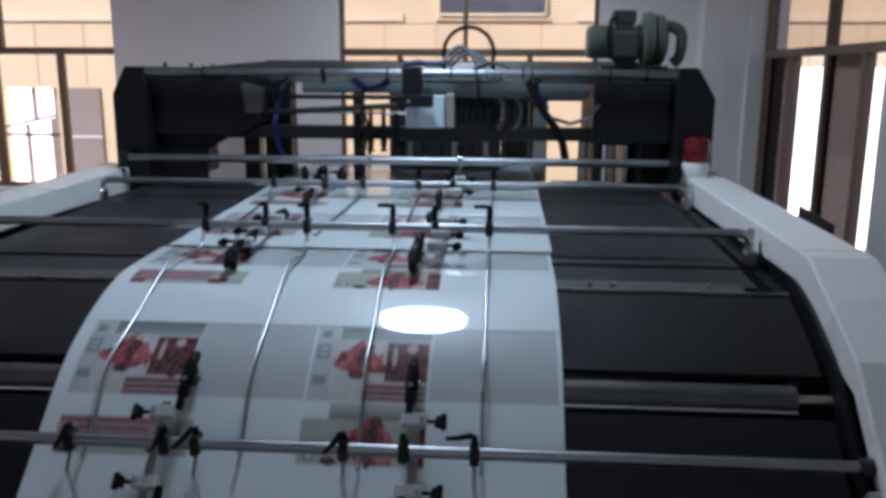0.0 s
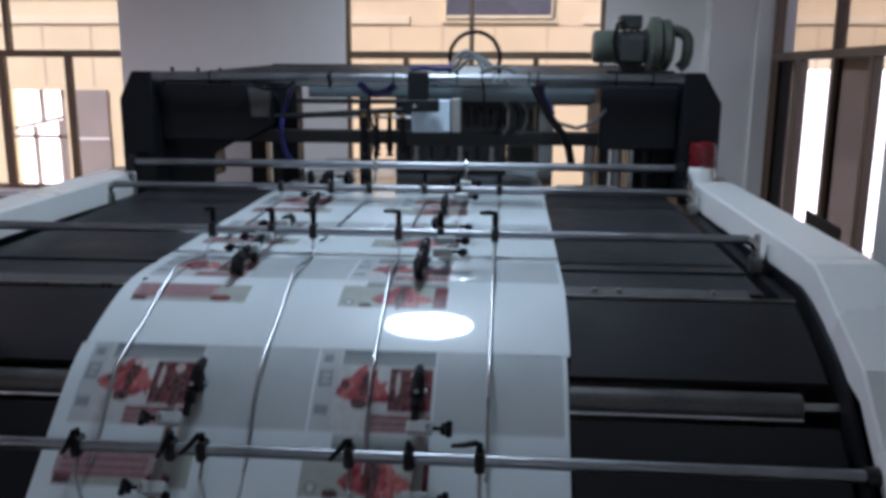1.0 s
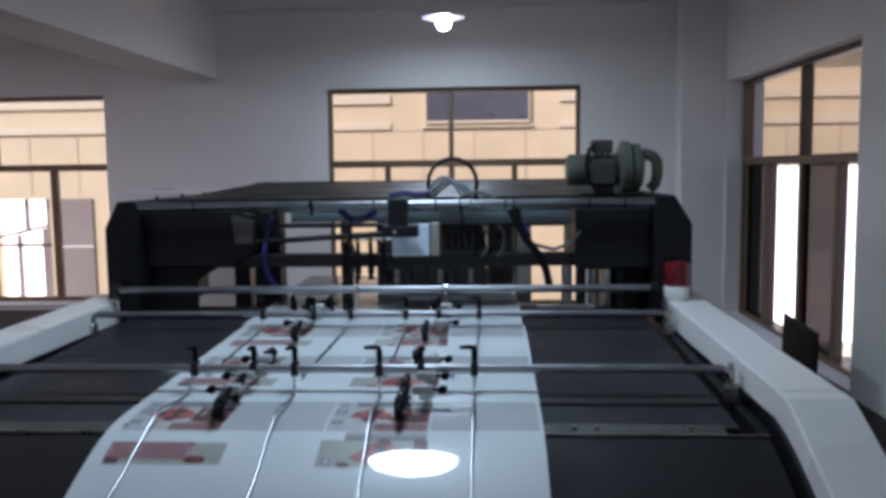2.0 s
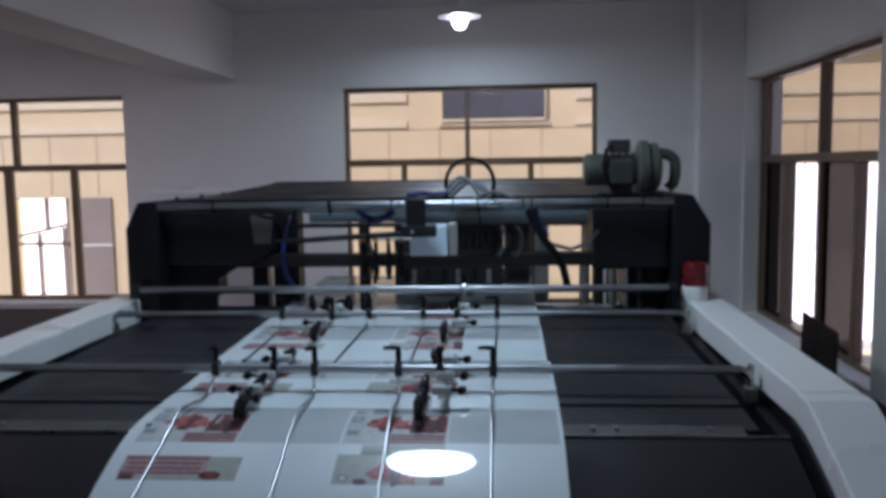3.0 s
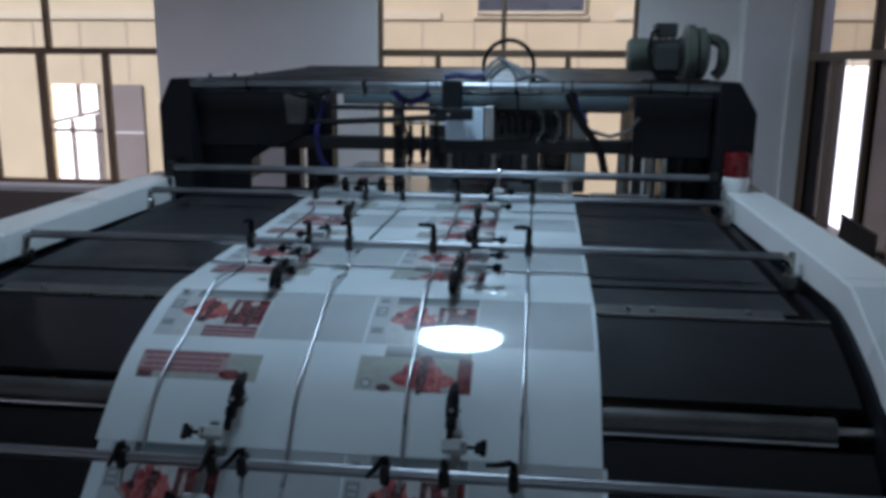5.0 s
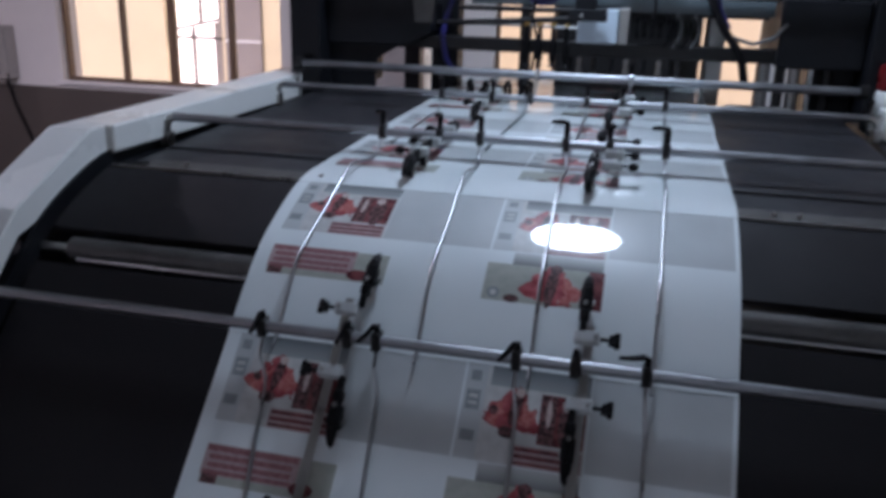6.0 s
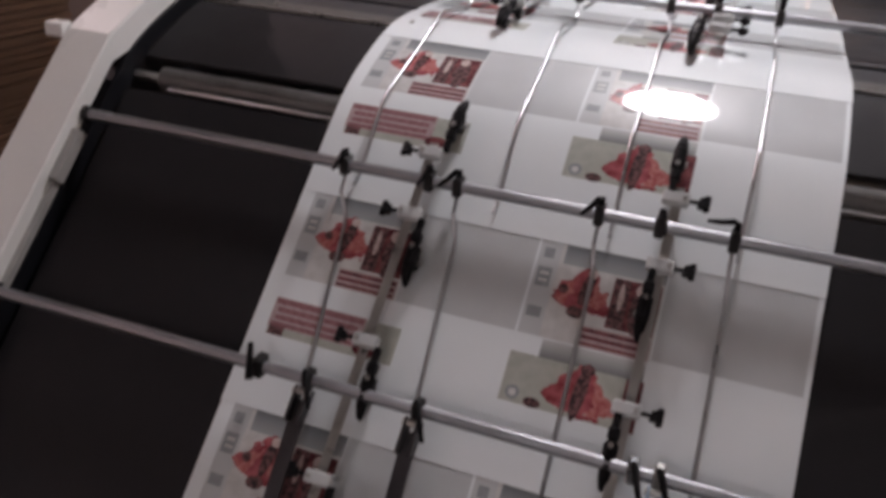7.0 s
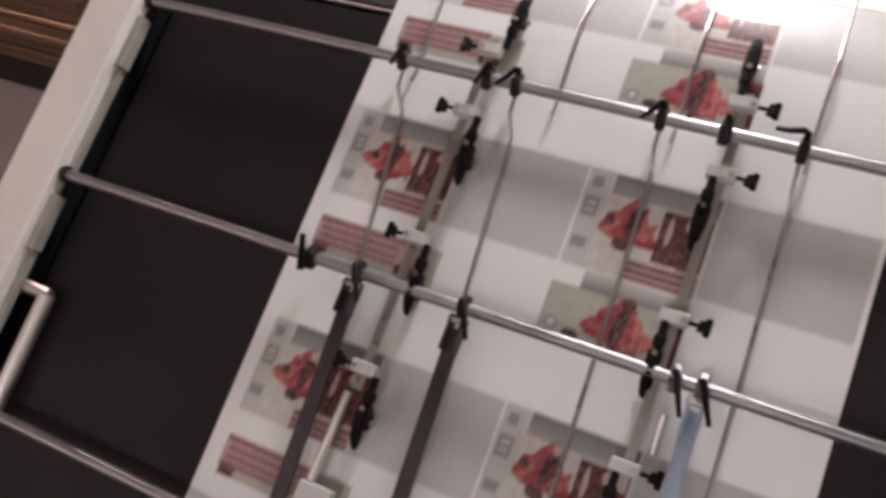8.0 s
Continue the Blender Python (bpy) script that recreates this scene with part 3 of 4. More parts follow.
def presser(x, i, s0, s1, side, wheels):
    """A flat arm clamped to a bar; on it pale sliding blocks, each with a side knob and a black sprung wheel
    that trails upstream (-1) or downstream (1)."""
    b = thing("sheet_presser", "flat steel arm with pale blocks and black press wheels", "sheet presser", "sheet pressers on the bars")
    if i < 4:
        clamp_parts(b, x - side * 0.012, i, 0.25 if side > 0 else -0.2)
    part("arm", solid(strap(s0, s1, x + side * 0.002, x + side * 0.002, 0.030, 0.0065)), STEEL, b)
    for s, way in wheels:
        block = part("sliding_block", solid(block_at(s, 0.036, x, 0.037, 0.018, 0.016)), PALE, b, "pale grey sliding block")
        part("bolt", solid(tube([along(s, 0.044, x + side * 0.012), along(s, 0.048, x + side * 0.012)], 0.003, 8)), STEEL, block)
        kx = x + side * 0.037
        part("knob", solid(tube([along(s, 0.036, x + side * 0.018), along(s, 0.036, kx)], 0.003, 8), tube([along(s - 0.007, 0.036, kx), along(s + 0.007, 0.036, kx)], [0.006, 0.008], 10), block_at(s, 0.036, kx + side * 0.005, 0.009, 0.024, 0.008)), RUBBER, block, "black plastic knob", smooth=True)
        wx = x + (0.022 if side < 0 else -0.008)
        wx -= (0.022 if side < 0 else 0.028) if i < 3 else 0.0
        q = lambda d, h: along(s + way * d, h, wx)
        part("fork", solid(block_at(s + way * 0.016, 0.038, wx, 0.010, 0.022, 0.011), block_at(s + way * 0.034, 0.036, wx, 0.015, 0.018, 0.018, 0.003), block_at(s + way * 0.062, 0.031, wx, 0.019, 0.040, 0.024, 0.006)), RUBBER, block)
        part("fork_tip", solid(tube([q(0.078, 0.033), q(0.090, 0.028), q(0.101, 0.022), q(0.104, 0.017)], [0.0088, 0.0078, 0.0055, 0.0030], 10)), RUBBER, block, smooth=True)
        part("fork_bolt", solid(tube([q(0.050, 0.043), q(0.050, 0.0465)], 0.0035, 8)), STEEL, block)
        hub = q(0.066, 0.0136)
        part("wheel", solid(tube([(wx - 0.006, *hub[1:]), (wx - 0.004, *hub[1:]), (wx + 0.004, *hub[1:]), (wx + 0.006, *hub[1:])], [0.0100, 0.0128, 0.0128, 0.0100], 20)), RUBBER, block, "black rubber wheel", smooth=True)
        part("hub", solid(tube([(wx - 0.012, *hub[1:]), (wx + 0.012, *hub[1:])], 0.0045, 10)), STEEL, block, smooth=True)
    return b


RODS = [
    (1, 0.50, ((-0.303, -0.292, -0.3), (-0.062, -0.085, -0.5), (0.087, 0.092, -0.6), (0.285, 0.283, -1.4))),
    (2, 0.60, ((-0.286, -0.290, -0.3), (-0.080, -0.062, -0.5), (0.092, 0.110, -1.5), (0.283, 0.284, -1.5))),
    (3, 0.45, ((-0.303, -0.256, -0.15), (-0.119, -0.086, -0.6), (0.092, 0.112, -0.6), (0.275, 0.289, -1.5))),
]
for i, length, spots in RODS:
    for k, (x, x_end, turn) in enumerate(spots):
        hold_rod(x, i, length if i < 3 else (0.29, 0.31, 0.50, 0.50)[k], turn, x_end)
for i, upstream, downstream in ((1, -0.11, 0.10), (2, -0.11, 0.112), (3, -0.075, 0.027), (4, -0.106, 0.088)):
    s = near_s(BARS[i][0])
    for x, side in ((-0.176, -1), (0.188, 1)):
        wheels = [(s + upstream, -1 if i < 4 else 1), (s + downstream, 1)]
        if i == 2:
            wheels.append((s + 0.020, 1))
        presser(x, i, s + upstream - 0.02, s + (0.24 if i == 3 else downstream + 0.03), side, wheels)

# hooks and stays on the bar under the feeder
for x, mat in ((-0.065, STEEL), (0.190, CHROME)):
    b = thing("bar_stay", "small steel stay clamped on the bar", "stay", "stays on the feeder bar")
    clamp_parts(b, x, 0, 0.2, mat)
    y, z, r = BARS[0]
    part("stem", solid(tube([(x, y - 0.004, z - 0.012), (x, y - 0.02, z - 0.04), (x, y - 0.045, z - 0.062)], [0.005, 0.0045, 0.004], 8)), mat, b, smooth=True)
for k, x in enumerate((-0.275, -0.225, -0.165, -0.115)):
    b = thing("sheet_hook", "small black curled hook over the sheets", "hook", "hooks over the sheets")
    y0 = 1.66 - 0.02 * (k % 2)
    zt = run((Y_BEND - y0) / math.cos(A0))[1]
    part("hook", solid(tube([(x, y0 + 0.02, zt + 0.012), (x + 0.004, y0, zt + 0.044), (x + 0.012, y0 - 0.012, zt + 0.052), (x + 0.022, y0 - 0.026, zt + 0.036), (x + 0.019, y0 - 0.03, zt + 0.006)], [0.0055, 0.0062, 0.0062, 0.0055, 0.0075], 8)), RUBBER, b, smooth=True)
    part("foot", solid(box(x - 0.012, x + 0.012, y0 + 0.008, y0 + 0.04, zt + 0.0015, zt + 0.012, 0.002)), STEEL, b)

# arms under the lowest bars: two dark straps, a pale blue one, a bright rod
s4 = near_s(BARS[4][0])
for x, x_end, mat, label, half in ((-0.238, -0.218, DARKSTRAP, "dark flat steel strap hanging from a cross bar", 0.0105), (-0.074, -0.056, DARKSTRAP, "dark flat steel strap hanging from a cross bar", 0.0105), (0.244, 0.256, PALEBLUE, "pale blue strap hanging from a cross bar", 0.010)):
    b = thing("strap", label, "strap", "straps on the lower bar")
    part("band", solid(strap(s4 - 0.004, s4 + 0.42, x, x_end, 0.036, half, 0.006)), mat, b)
    for side in (-1, 1):
        part("jaw", solid(block_at(s4 + 0.004, 0.036, x + side * 0.0085, 0.005, 0.050, 0.026, 0.0015)), mat, b)
    part("clamp_bolt", solid(tube([along(s4 - 0.014, 0.044, x - 0.013), along(s4 - 0.014, 0.044, x + 0.013)], 0.005, 10)), STEEL, b, smooth=True)
    clamp_parts(b, x, 4, 0.40 if mat is PALEBLUE else 0.5, STEEL if mat is PALEBLUE else IRON)
b = thing("rod_clamp", "bright steel clamp with a black lever on the bar", "clamp")
clamp_parts(b, 0.212, 4, 0.35, CHROME)
part("stem", solid(tube([along(s4 + 0.01, 0.03, 0.212), along(s4 + 0.06, 0.012, 0.212)], 0.006, 10)), CHROME, b, smooth=True)
b = thing("rod_clamp", "dark clamp block with a tall black lever on the bar", "clamp")
part("clamp", solid(box(-0.324, -0.308, BARS[4][0] - 0.014, BARS[4][0] + 0.014, BARS[4][1] - 0.015, BARS[4][1] + 0.016, 0.003)), IRON, b)
part("stem", solid(tube([along(s4 - 0.01, 0.05, -0.318), along(s4 - 0.055, 0.075, -0.322)], [0.006, 0.004], 8)), RUBBER, b, smooth=True)
b = thing("guide_rod", "bright steel guide rod with pale end block", "rod")
part("rod", solid(tube([along(s4 + 0.125, 0.030, -0.187), along(s4 + 0.25, 0.030, -0.191)], 0.006, 12)), BRIGHT, b, smooth=True)
part("end_block", solid(block_at(s4 + 0.27, 0.030, -0.178, 0.05, 0.035, 0.02)), PALE, b)
b = thing("side_tie", "thick bright steel tie rod beside the rail", "rod")
part("rod", solid(tube([along(0.970, 0.016, -0.740), along(1.170, 0.016, -0.738)], 0.013, 16)), BRIGHT, b, smooth=True)
part("bracket", solid(tube([along(0.970, 0.016, -0.802), along(0.970, 0.016, -0.735)], 0.011, 12)), STEEL, b, smooth=True)

# ---- the feeder head ----
feeder = thing("feeder_head", "black feeder head spanning the table with rods, hoses and suckers", "machine")
YF, YB = 1.64, 2.92
part("side_plate", solid(prism([(-0.818, 1.60), (-0.818, 1.882), (-0.778, 1.960), (-0.722, 1.960), (-0.722, 1.60)], "y", YF, 2.25)), BLACK, feeder, "black chamfered side housing", bevel=0.004)
part("side_plate", solid(prism([(-0.818, 1.765), (-0.818, 1.882), (-0.778, 1.960), (-0.722, 1.960), (-0.722, 1.765)], "y", 2.252, YB)), BLACK, feeder)
part("rear_post", solid(box(-0.815, -0.745, 2.84, YB, 1.301, 1.764, 0.004)), BLACK, feeder)
part("side_plate", solid(prism([(0.888, 1.674), (0.888, 1.880), (0.838, 1.962), (0.785, 1.962), (0.785, 1.60), (0.80, 1.60), (0.80, 1.674)], "y", YF, YB)), BLACK, feeder, "black chamfered side housing", bevel=0.004)
part("side_plate_slot", solid(box(-0.775, -0.745, YF - 0.004, YF - 0.0005, 1.70, 1.73, 0.001)), RUBBER, feeder)
part("back_beam", solid(box(-0.72, 0.93, 2.88, 2.96, 1.925, 1.995, 0.006)), BLACK, feeder)
part("top_cover", solid(prism([(1.90, 1.955), (2.879, 1.990), (2.879, 1.980), (1.90, 1.945)], "x", -0.719, 0.784)), BLACK, feeder, "dark sheet cover on top")
part("front_tube", solid(tube([(-0.722, YF + 0.02, 1.944), (0.785, YF + 0.02, 1.944)], 0.0125, 20)), TUBESTEEL, feeder, "polished front tube", smooth=True)
part("rear_tube", solid(tube([(-0.72, YF + 0.12, 1.935), (0.784, YF + 0.12, 1.935)], 0.018, 16)), STEEL, feeder, smooth=True)
part("front_beam", solid(box(-0.722, 0.785, 1.74, 1.80, 1.752, 1.790, 0.003)), IRON, feeder, "dark square cross beam")
part("thin_bar", solid(tube([(-0.36, 1.85, 1.872), (0.55, 1.85, 1.872)], 0.008, 10)), IRON, feeder, smooth=True)
part("slanted_bar", solid(tube([(-0.42, 1.78, 1.825), (0.03, 1.78, 1.852)], 0.009, 10)), IRON, feeder, smooth=True)
part("thin_bar", solid(tube([(-0.30, 1.95, 1.822), (0.05, 1.95, 1.818)], 0.005, 8)), STEEL, feeder, smooth=True)
part("drive_housing", solid(prism([(-0.722, 1.76), (-0.722, 1.925), (-0.44, 1.925), (-0.40, 1.88), (-0.40, 1.80), (-0.47, 1.76)], "y", 1.70, 2.05)), BLACK, feeder, "black drive housing", bevel=0.004)
part("drive_housing", solid(box(0.565, 0.784, 1.70, 2.10, 1.745, 1.925, 0.006)), BLACK, feeder, "black drive housing")
part("drive_housing", solid(box(0.672, 0.784, 1.78, 2.08, 1.60, 1.744, 0.004)), BLACK, feeder, "black drive housing")
part("drive_housing", solid(prism([(-0.722, 1.60), (-0.722, 1.76), (-0.50, 1.76), (-0.572, 1.718), (-0.580, 1.60)], "y", 1.72, 1.735)), BLACK, feeder)
part("post", solid(box(-0.432, -0.348, 1.84, 1.92, 1.60, 1.93, 0.004)), BLACK, feeder)
part("plate", solid(prism([(-0.445, 1.83), (-0.455, 1.915), (-0.385, 1.915), (-0.395, 1.83)], "y", 1.693, 1.699)), EDGE, feeder, "dull grey bracket plate")
part("cross_plate", solid(box(0.03, 0.56, 1.80, 1.806, 1.874, 1.932, 0.001)), GLASSY, feeder, "bluish clear guard plate")
part("cross_plate", solid(box(-0.30, 0.02, 1.80, 1.806, 1.885, 1.930, 0.001)), GLASSY, feeder, "bluish clear guard plate")
# control block in the middle
head = part("valve_block", solid(box(0.026, 0.082, 1.60, 1.635, 1.885, 1.962, 0.003), box(0.010, 0.112, 1.60, 1.64, 1.852, 1.886, 0.003)), BLACK, feeder, "black valve block")
part("screw", solid(tube([(0.045, 1.602, 1.868), (0.045, 1.596, 1.868)], 0.005, 8)), STEEL, head)
part("control_box", solid(box(0.030, 0.140, 1.66, 1.72, 1.792, 1.884, 0.004)), CONTROL, feeder, "pale blue-grey control box")
part("control_box_side", solid(box(0.142, 0.170, 1.665, 1.72, 1.792, 1.888, 0.003)), STEEL, feeder)
for k in range(4):
    x = -0.115 + 0.038 * k
    sucker = part("sucker", solid(tube([(x, 1.70, 1.83), (x, 1.70, 1.80), (x, 1.70, 1.79), (x, 1.70, 1.74), (x, 1.70, 1.73), (x, 1.70, 1.72)], [0.006, 0.007, 0.010, 0.010, 0.006, 0.012], 10)), RUBBER, feeder, smooth=True)
    part("nut", solid(tube([(x, 1.695, 1.832), (x, 1.695, 1.842)], 0.008, 6)), BRASS, sucker)
for k in range(6):
    x = 0.185 + 0.021 * k
    part("bellows_ring", solid(tube([(x, 1.72, 1.835), (x + 0.012, 1.72, 1.835)], 0.032 if k % 2 == 0 else 0.026, 14)), RUBBER, feeder, smooth=True)
for k in range(9):
    x = 0.02 + 0.035 * k + 0.012 * math.sin(5 * k)
    part("nozzle", solid(tube([(x, 1.66, 1.752), (x, 1.655, 1.735), (x, 1.65, 1.715)], [0.008, 0.006, 0.009], 8)), (RUBBER, STEEL, IRON)[k % 3], feeder, smooth=True)
for x, r, m in ((0.545, 0.016, STEEL), (0.588, 0.014, IRON), (0.625, 0.016, STEEL), (0.668, 0.010, CHROME), (0.71, 0.016, IRON)):
    part("cylinder", solid(tube([(x, 1.76, 1.60), (x, 1.76, 1.755)], r, 14)), m, feeder, smooth=True)
for x in (-0.30, 0.30):
    part("slide_rail", solid(box(x - 0.012, x + 0.012, 1.90, 2.86, 1.90, 1.925, 0.003)), IRON, feeder)
part("rear_housing", solid(prism([(-0.06, 1.60), (-0.06, 1.90), (0.02, 1.93), (0.26, 1.93), (0.300, 1.88), (0.300, 1.60)], "y", 1.98, 2.35)), IRON, feeder, "dark housing of the sucker drive", bevel=0.005)
part("rear_plate", solid(box(0.302, 0.398, 2.30, 2.306, 1.60, 1.925, 0.001)), EDGEGUARD, feeder, "plain grey back plate")
part("rear_housing", solid(box(0.40, 0.45, 1.98, 2.20, 1.60, 1.93, 0.004)), STEEL, feeder)
part("rear_housing", solid(box(-0.165, -0.135, 1.90, 1.96, 1.60, 1.93, 0.003)), IRON, feeder)
part("side_rest", solid(box(0.45, 0.62, 1.69, 1.72, 1.628, 1.640, 0.002)), STEEL, feeder)


def arc_points(x0, x1, y, z0, top, n=16):
    return [(x0 + (x1 - x0) * k / n, y + 0.01 * math.sin(3 * k / n), z0 + (top - z0) * math.sin(math.pi * k / n)) for k in range(n + 1)]


def hose(name, pts, r, mat, label=""):
    return part(name, solid(tube(pts, r, 8)), mat, feeder, label, smooth=True)


ring = [(0.205 + 0.072 * math.cos(a), 1.73, 2.002 + 0.072 * math.sin(a)) for a in [math.pi * (1.08 - 1.16 * k / 20) for k in range(21)]]
hose("hose", [(0.135, 1.73, 1.955)] + ring + [(0.277, 1.73, 1.955), (0.30, 1.70, 1.93)], 0.0058, RUBBER, "black looped hose")
for k in range(3):
    hose("clear_hose", arc_points(0.125 + 0.012 * k, 0.235 + 0.018 * k, 1.71 + 0.02 * k, 1.962, 2.020 - 0.008 * k), 0.0055, CLEARHOSE, "clear plastic hose")
hose("hose", arc_points(0.22, 0.33, 1.69, 1.955, 1.975), 0.006, HOSEGREY)
hose("blue_hose", [(-0.125, 1.69, 1.928), (-0.10, 1.685, 1.905), (-0.075, 1.68, 1.897), (-0.045, 1.685, 1.905), (-0.02, 1.69, 1.925)], 0.011, BLUE, "blue air hose")
hose("blue_hose", [(0.02, 1.70, 1.968), (0.06, 1.70, 1.975), (0.10, 1.70, 1.970), (0.14, 1.70, 1.974)], 0.008, BLUE, "blue air hose")
hose("blue_hose", [(-0.345, 1.80, 1.92), (-0.362, 1.79, 1.885), (-0.378, 1.79, 1.83), (-0.372, 1.735, 1.79), (-0.360, 1.73, 1.73), (-0.335, 1.73, 1.69)], 0.0085, BLUE, "blue air hose")
hose("hose", [(0.375, 1.66, 1.925), (0.39, 1.655, 1.895), (0.42, 1.65, 1.84), (0.455, 1.65, 1.795), (0.475, 1.65, 1.755), (0.487, 1.65, 1.70)], 0.0115, RUBBER, "thick black corrugated hose")
hose("blue_hose", [(0.395, 1.67, 1.93), (0.405, 1.665, 1.89), (0.432, 1.66, 1.845)], 0.006, BLUE)
hose("clear_hose", [(0.40, 1.70, 1.86), (0.44, 1.70, 1.822), (0.50, 1.70, 1.805), (0.55, 1.70, 1.822), (0.58, 1.70, 1.86)], 0.0055, CLEARHOSE, "clear plastic hose")
for k in range(4):
    x = 0.27 + 0.024 * k
    hose("hose", [(x, 1.71, 1.875), (x + 0.016, 1.70, 1.850), (x + 0.014, 1.70, 1.815), (x - 0.004, 1.70, 1.785)], 0.004, HOSEGREY if k % 2 else RUBBER)
for x in (-0.55, -0.20, -0.02, 0.16, 0.23, 0.36, 0.385, 0.60, 0.70):
    ringp = [(x, YF + 0.02 + 0.0175 * math.cos(a), 1.944 + 0.0175 * math.sin(a)) for a in [2 * math.pi * k / 12 for k in range(13)]]
    hose("cable_tie", ringp, 0.0022, RUBBER)
hose("cable", [(-0.30, YF, 1.93), (-0.33, YF - 0.004, 1.915), (-0.38, YF, 1.91), (-0.42, YF + 0.01, 1.92)], 0.005, RUBBER)
hose("cable", [(-0.205, YF - 0.002, 1.955), (-0.20, YF - 0.006, 1.93), (-0.20, YF, 1.915)], 0.004, RUBBER)
hose("cable", [(-0.09, 1.67, 1.90), (-0.095, 1.66, 1.86), (-0.08, 1.66, 1.80), (-0.085, 1.65, 1.74), (-0.085, 1.61, 1.705)], 0.004, RUBBER)
hose("cable", [(0.232, 1.665, 1.94), (0.236, 1.65, 1.90), (0.236, 1.66, 1.85)], 0.0035, RUBBER)
for k in range(0, 14, 3):
    part("bolt", solid(tube([(-0.70, 1.75 + 0.07 * k, 1.960), (-0.70, 1.75 + 0.07 * k, 1.972)], 0.006, 6)), IRON, feeder)

# ---- blower on the feeder ----
blower = thing("blower", "grey-green side channel blower with a bent outlet pipe", "blower", at=(0.026, 0.0, -0.004))
BY, BZ = 1.80, 2.040
part("motor", solid(tube([(0.520, BY, BZ), (0.528, BY, BZ), (0.578, BY, BZ), (0.582, BY, BZ)], [0.040, 0.047, 0.047, 0.044], 24)), GREEN, blower, "grey-green fan cowl", smooth=True)
for k in range(9):
    part("fin", solid(tube([(0.584 + 0.010 * k, BY, BZ), (0.590 + 0.010 * k, BY, BZ)], 0.050 if k % 2 == 0 else 0.045, 24)), DARKGREEN, blower, smooth=True)
part("motor_body", solid(box(0.586, 0.668, BY - 0.054, BY + 0.05, BZ - 0.050, BZ + 0.030, 0.010)), DARKGREEN, blower, "dark ribbed motor body", smooth=False)
part("terminal_box", solid(box(0.592, 0.655, BY - 0.035, BY + 0.03, BZ + 0.048, BZ + 0.088, 0.004)), DARKGREEN, blower)
part("volute", solid(tube([(0.676, BY, BZ + 0.005), (0.682, BY, BZ + 0.005), (0.706, BY, BZ + 0.005), (0.712, BY, BZ + 0.005)], [0.066, 0.080, 0.080, 0.068], 32)), GREEN, blower, "ribbed round blower casing", smooth=True)
part("volute", solid(tube([(0.714, BY, BZ + 0.005), (0.735, BY, BZ + 0.005), (0.745, BY, BZ + 0.005)], [0.072, 0.072, 0.055], 32)), GREEN, blower, smooth=True)
elbow = [(0.742, BY, BZ + 0.045)] + [(0.752 + 0.040 * math.sin(a), BY, BZ + 0.012 + 0.033 * math.cos(a)) for a in [math.pi / 2 * k / 8 for k in range(9)]] + [(0.792, BY, BZ - 0.02), (0.786, BY, BZ - 0.045), (0.770, BY, BZ - 0.060)]
part("outlet_pipe", solid(tube(elbow, 0.0165, 14)), GREEN, blower, smooth=True)
part("foot", solid(box(0.56, 0.75, BY - 0.05, BY + 0.05, 1.963, 1.972, 0.002), box(0.60, 0.66, BY - 0.03, BY + 0.03, 1.972, 2.0, 0.002)), IRON, blower)
part("power_cable", solid(tube([(0.60, BY - 0.036, BZ + 0.07), (0.582, BY - 0.05, BZ + 0.06), (0.574, BY - 0.055, BZ + 0.015), (0.582, BY - 0.056, BZ - 0.03), (0.605, BY - 0.055, BZ - 0.065), (0.66, BY - 0.05, BZ - 0.072)], 0.005, 8)), RUBBER, blower, smooth=True)

# ---- warning light ----
beacon = thing("warning_light", "red warning light on a white base", "warning light")
BX = 0.8385
part("base", solid(tube([(BX, 1.612, 1.669), (BX, 1.612, 1.674), (BX, 1.612, 1.704), (BX, 1.612, 1.709)], [0.034, 0.036, 0.036, 0.033], 24)), WHITE, beacon, smooth=True)
part("lens", solid(tube([(BX, 1.612, 1.709), (BX, 1.612, 1.713), (BX, 1.612, 1.766), (BX, 1.612, 1.774), (BX, 1.612, 1.777)], [0.031, 0.034, 0.034, 0.030, 0.018], 24)), RED, beacon, "red ribbed lens", smooth=True)
for k in range(4):
    part("rib", solid(tube([(BX, 1.612, 1.722 + 0.012 * k), (BX, 1.612, 1.726 + 0.012 * k)], 0.0350, 24)), RED, beacon, smooth=True)

# ---- round the machine ----
cab = thing("cabinet", "white metal cabinet behind the feeder", "cabinet")
part("body", solid(box(-1.50, -0.92, 3.30, 3.85, 0.0, 1.955, 0.01)), WHITE, cab)
part("door", solid(box(-1.48, -0.94, 3.285, 3.299, 0.05, 1.89, 0.003)), WHITE, cab)
panel = thing("wall_box", "grey electrical box on the wall with a cable", "electrical box")
part("body", solid(box(-5.05, -4.78, 5.02, 5.145, 1.10, 1.52, 0.008)), STEEL, panel)
part("door", solid(box(-5.02, -4.86, 5.008, 5.019, 1.14, 1.48, 0.003)), IRON, panel)
part("cable", solid(tube([(-4.85, 5.08, 1.10), (-4.80, 5.08, 0.90), (-4.65, 5.05, 0.60), (-4.55, 5.04, 0.02)], 0.012, 8)), RUBBER, panel, smooth=True)
board = thing("dark_board", "small dark board leaning at the window", "board")
part("board", solid(prism([(2.85, 0.95), (3.25, 0.95), (3.235, 1.345), (2.83, 1.325)], "x", 1.70, 1.712)), BLACK, board)
part("stand", solid(box(1.66, 1.84, 2.90, 3.22, 0.0, 0.949, 0.006)), IRON, board)


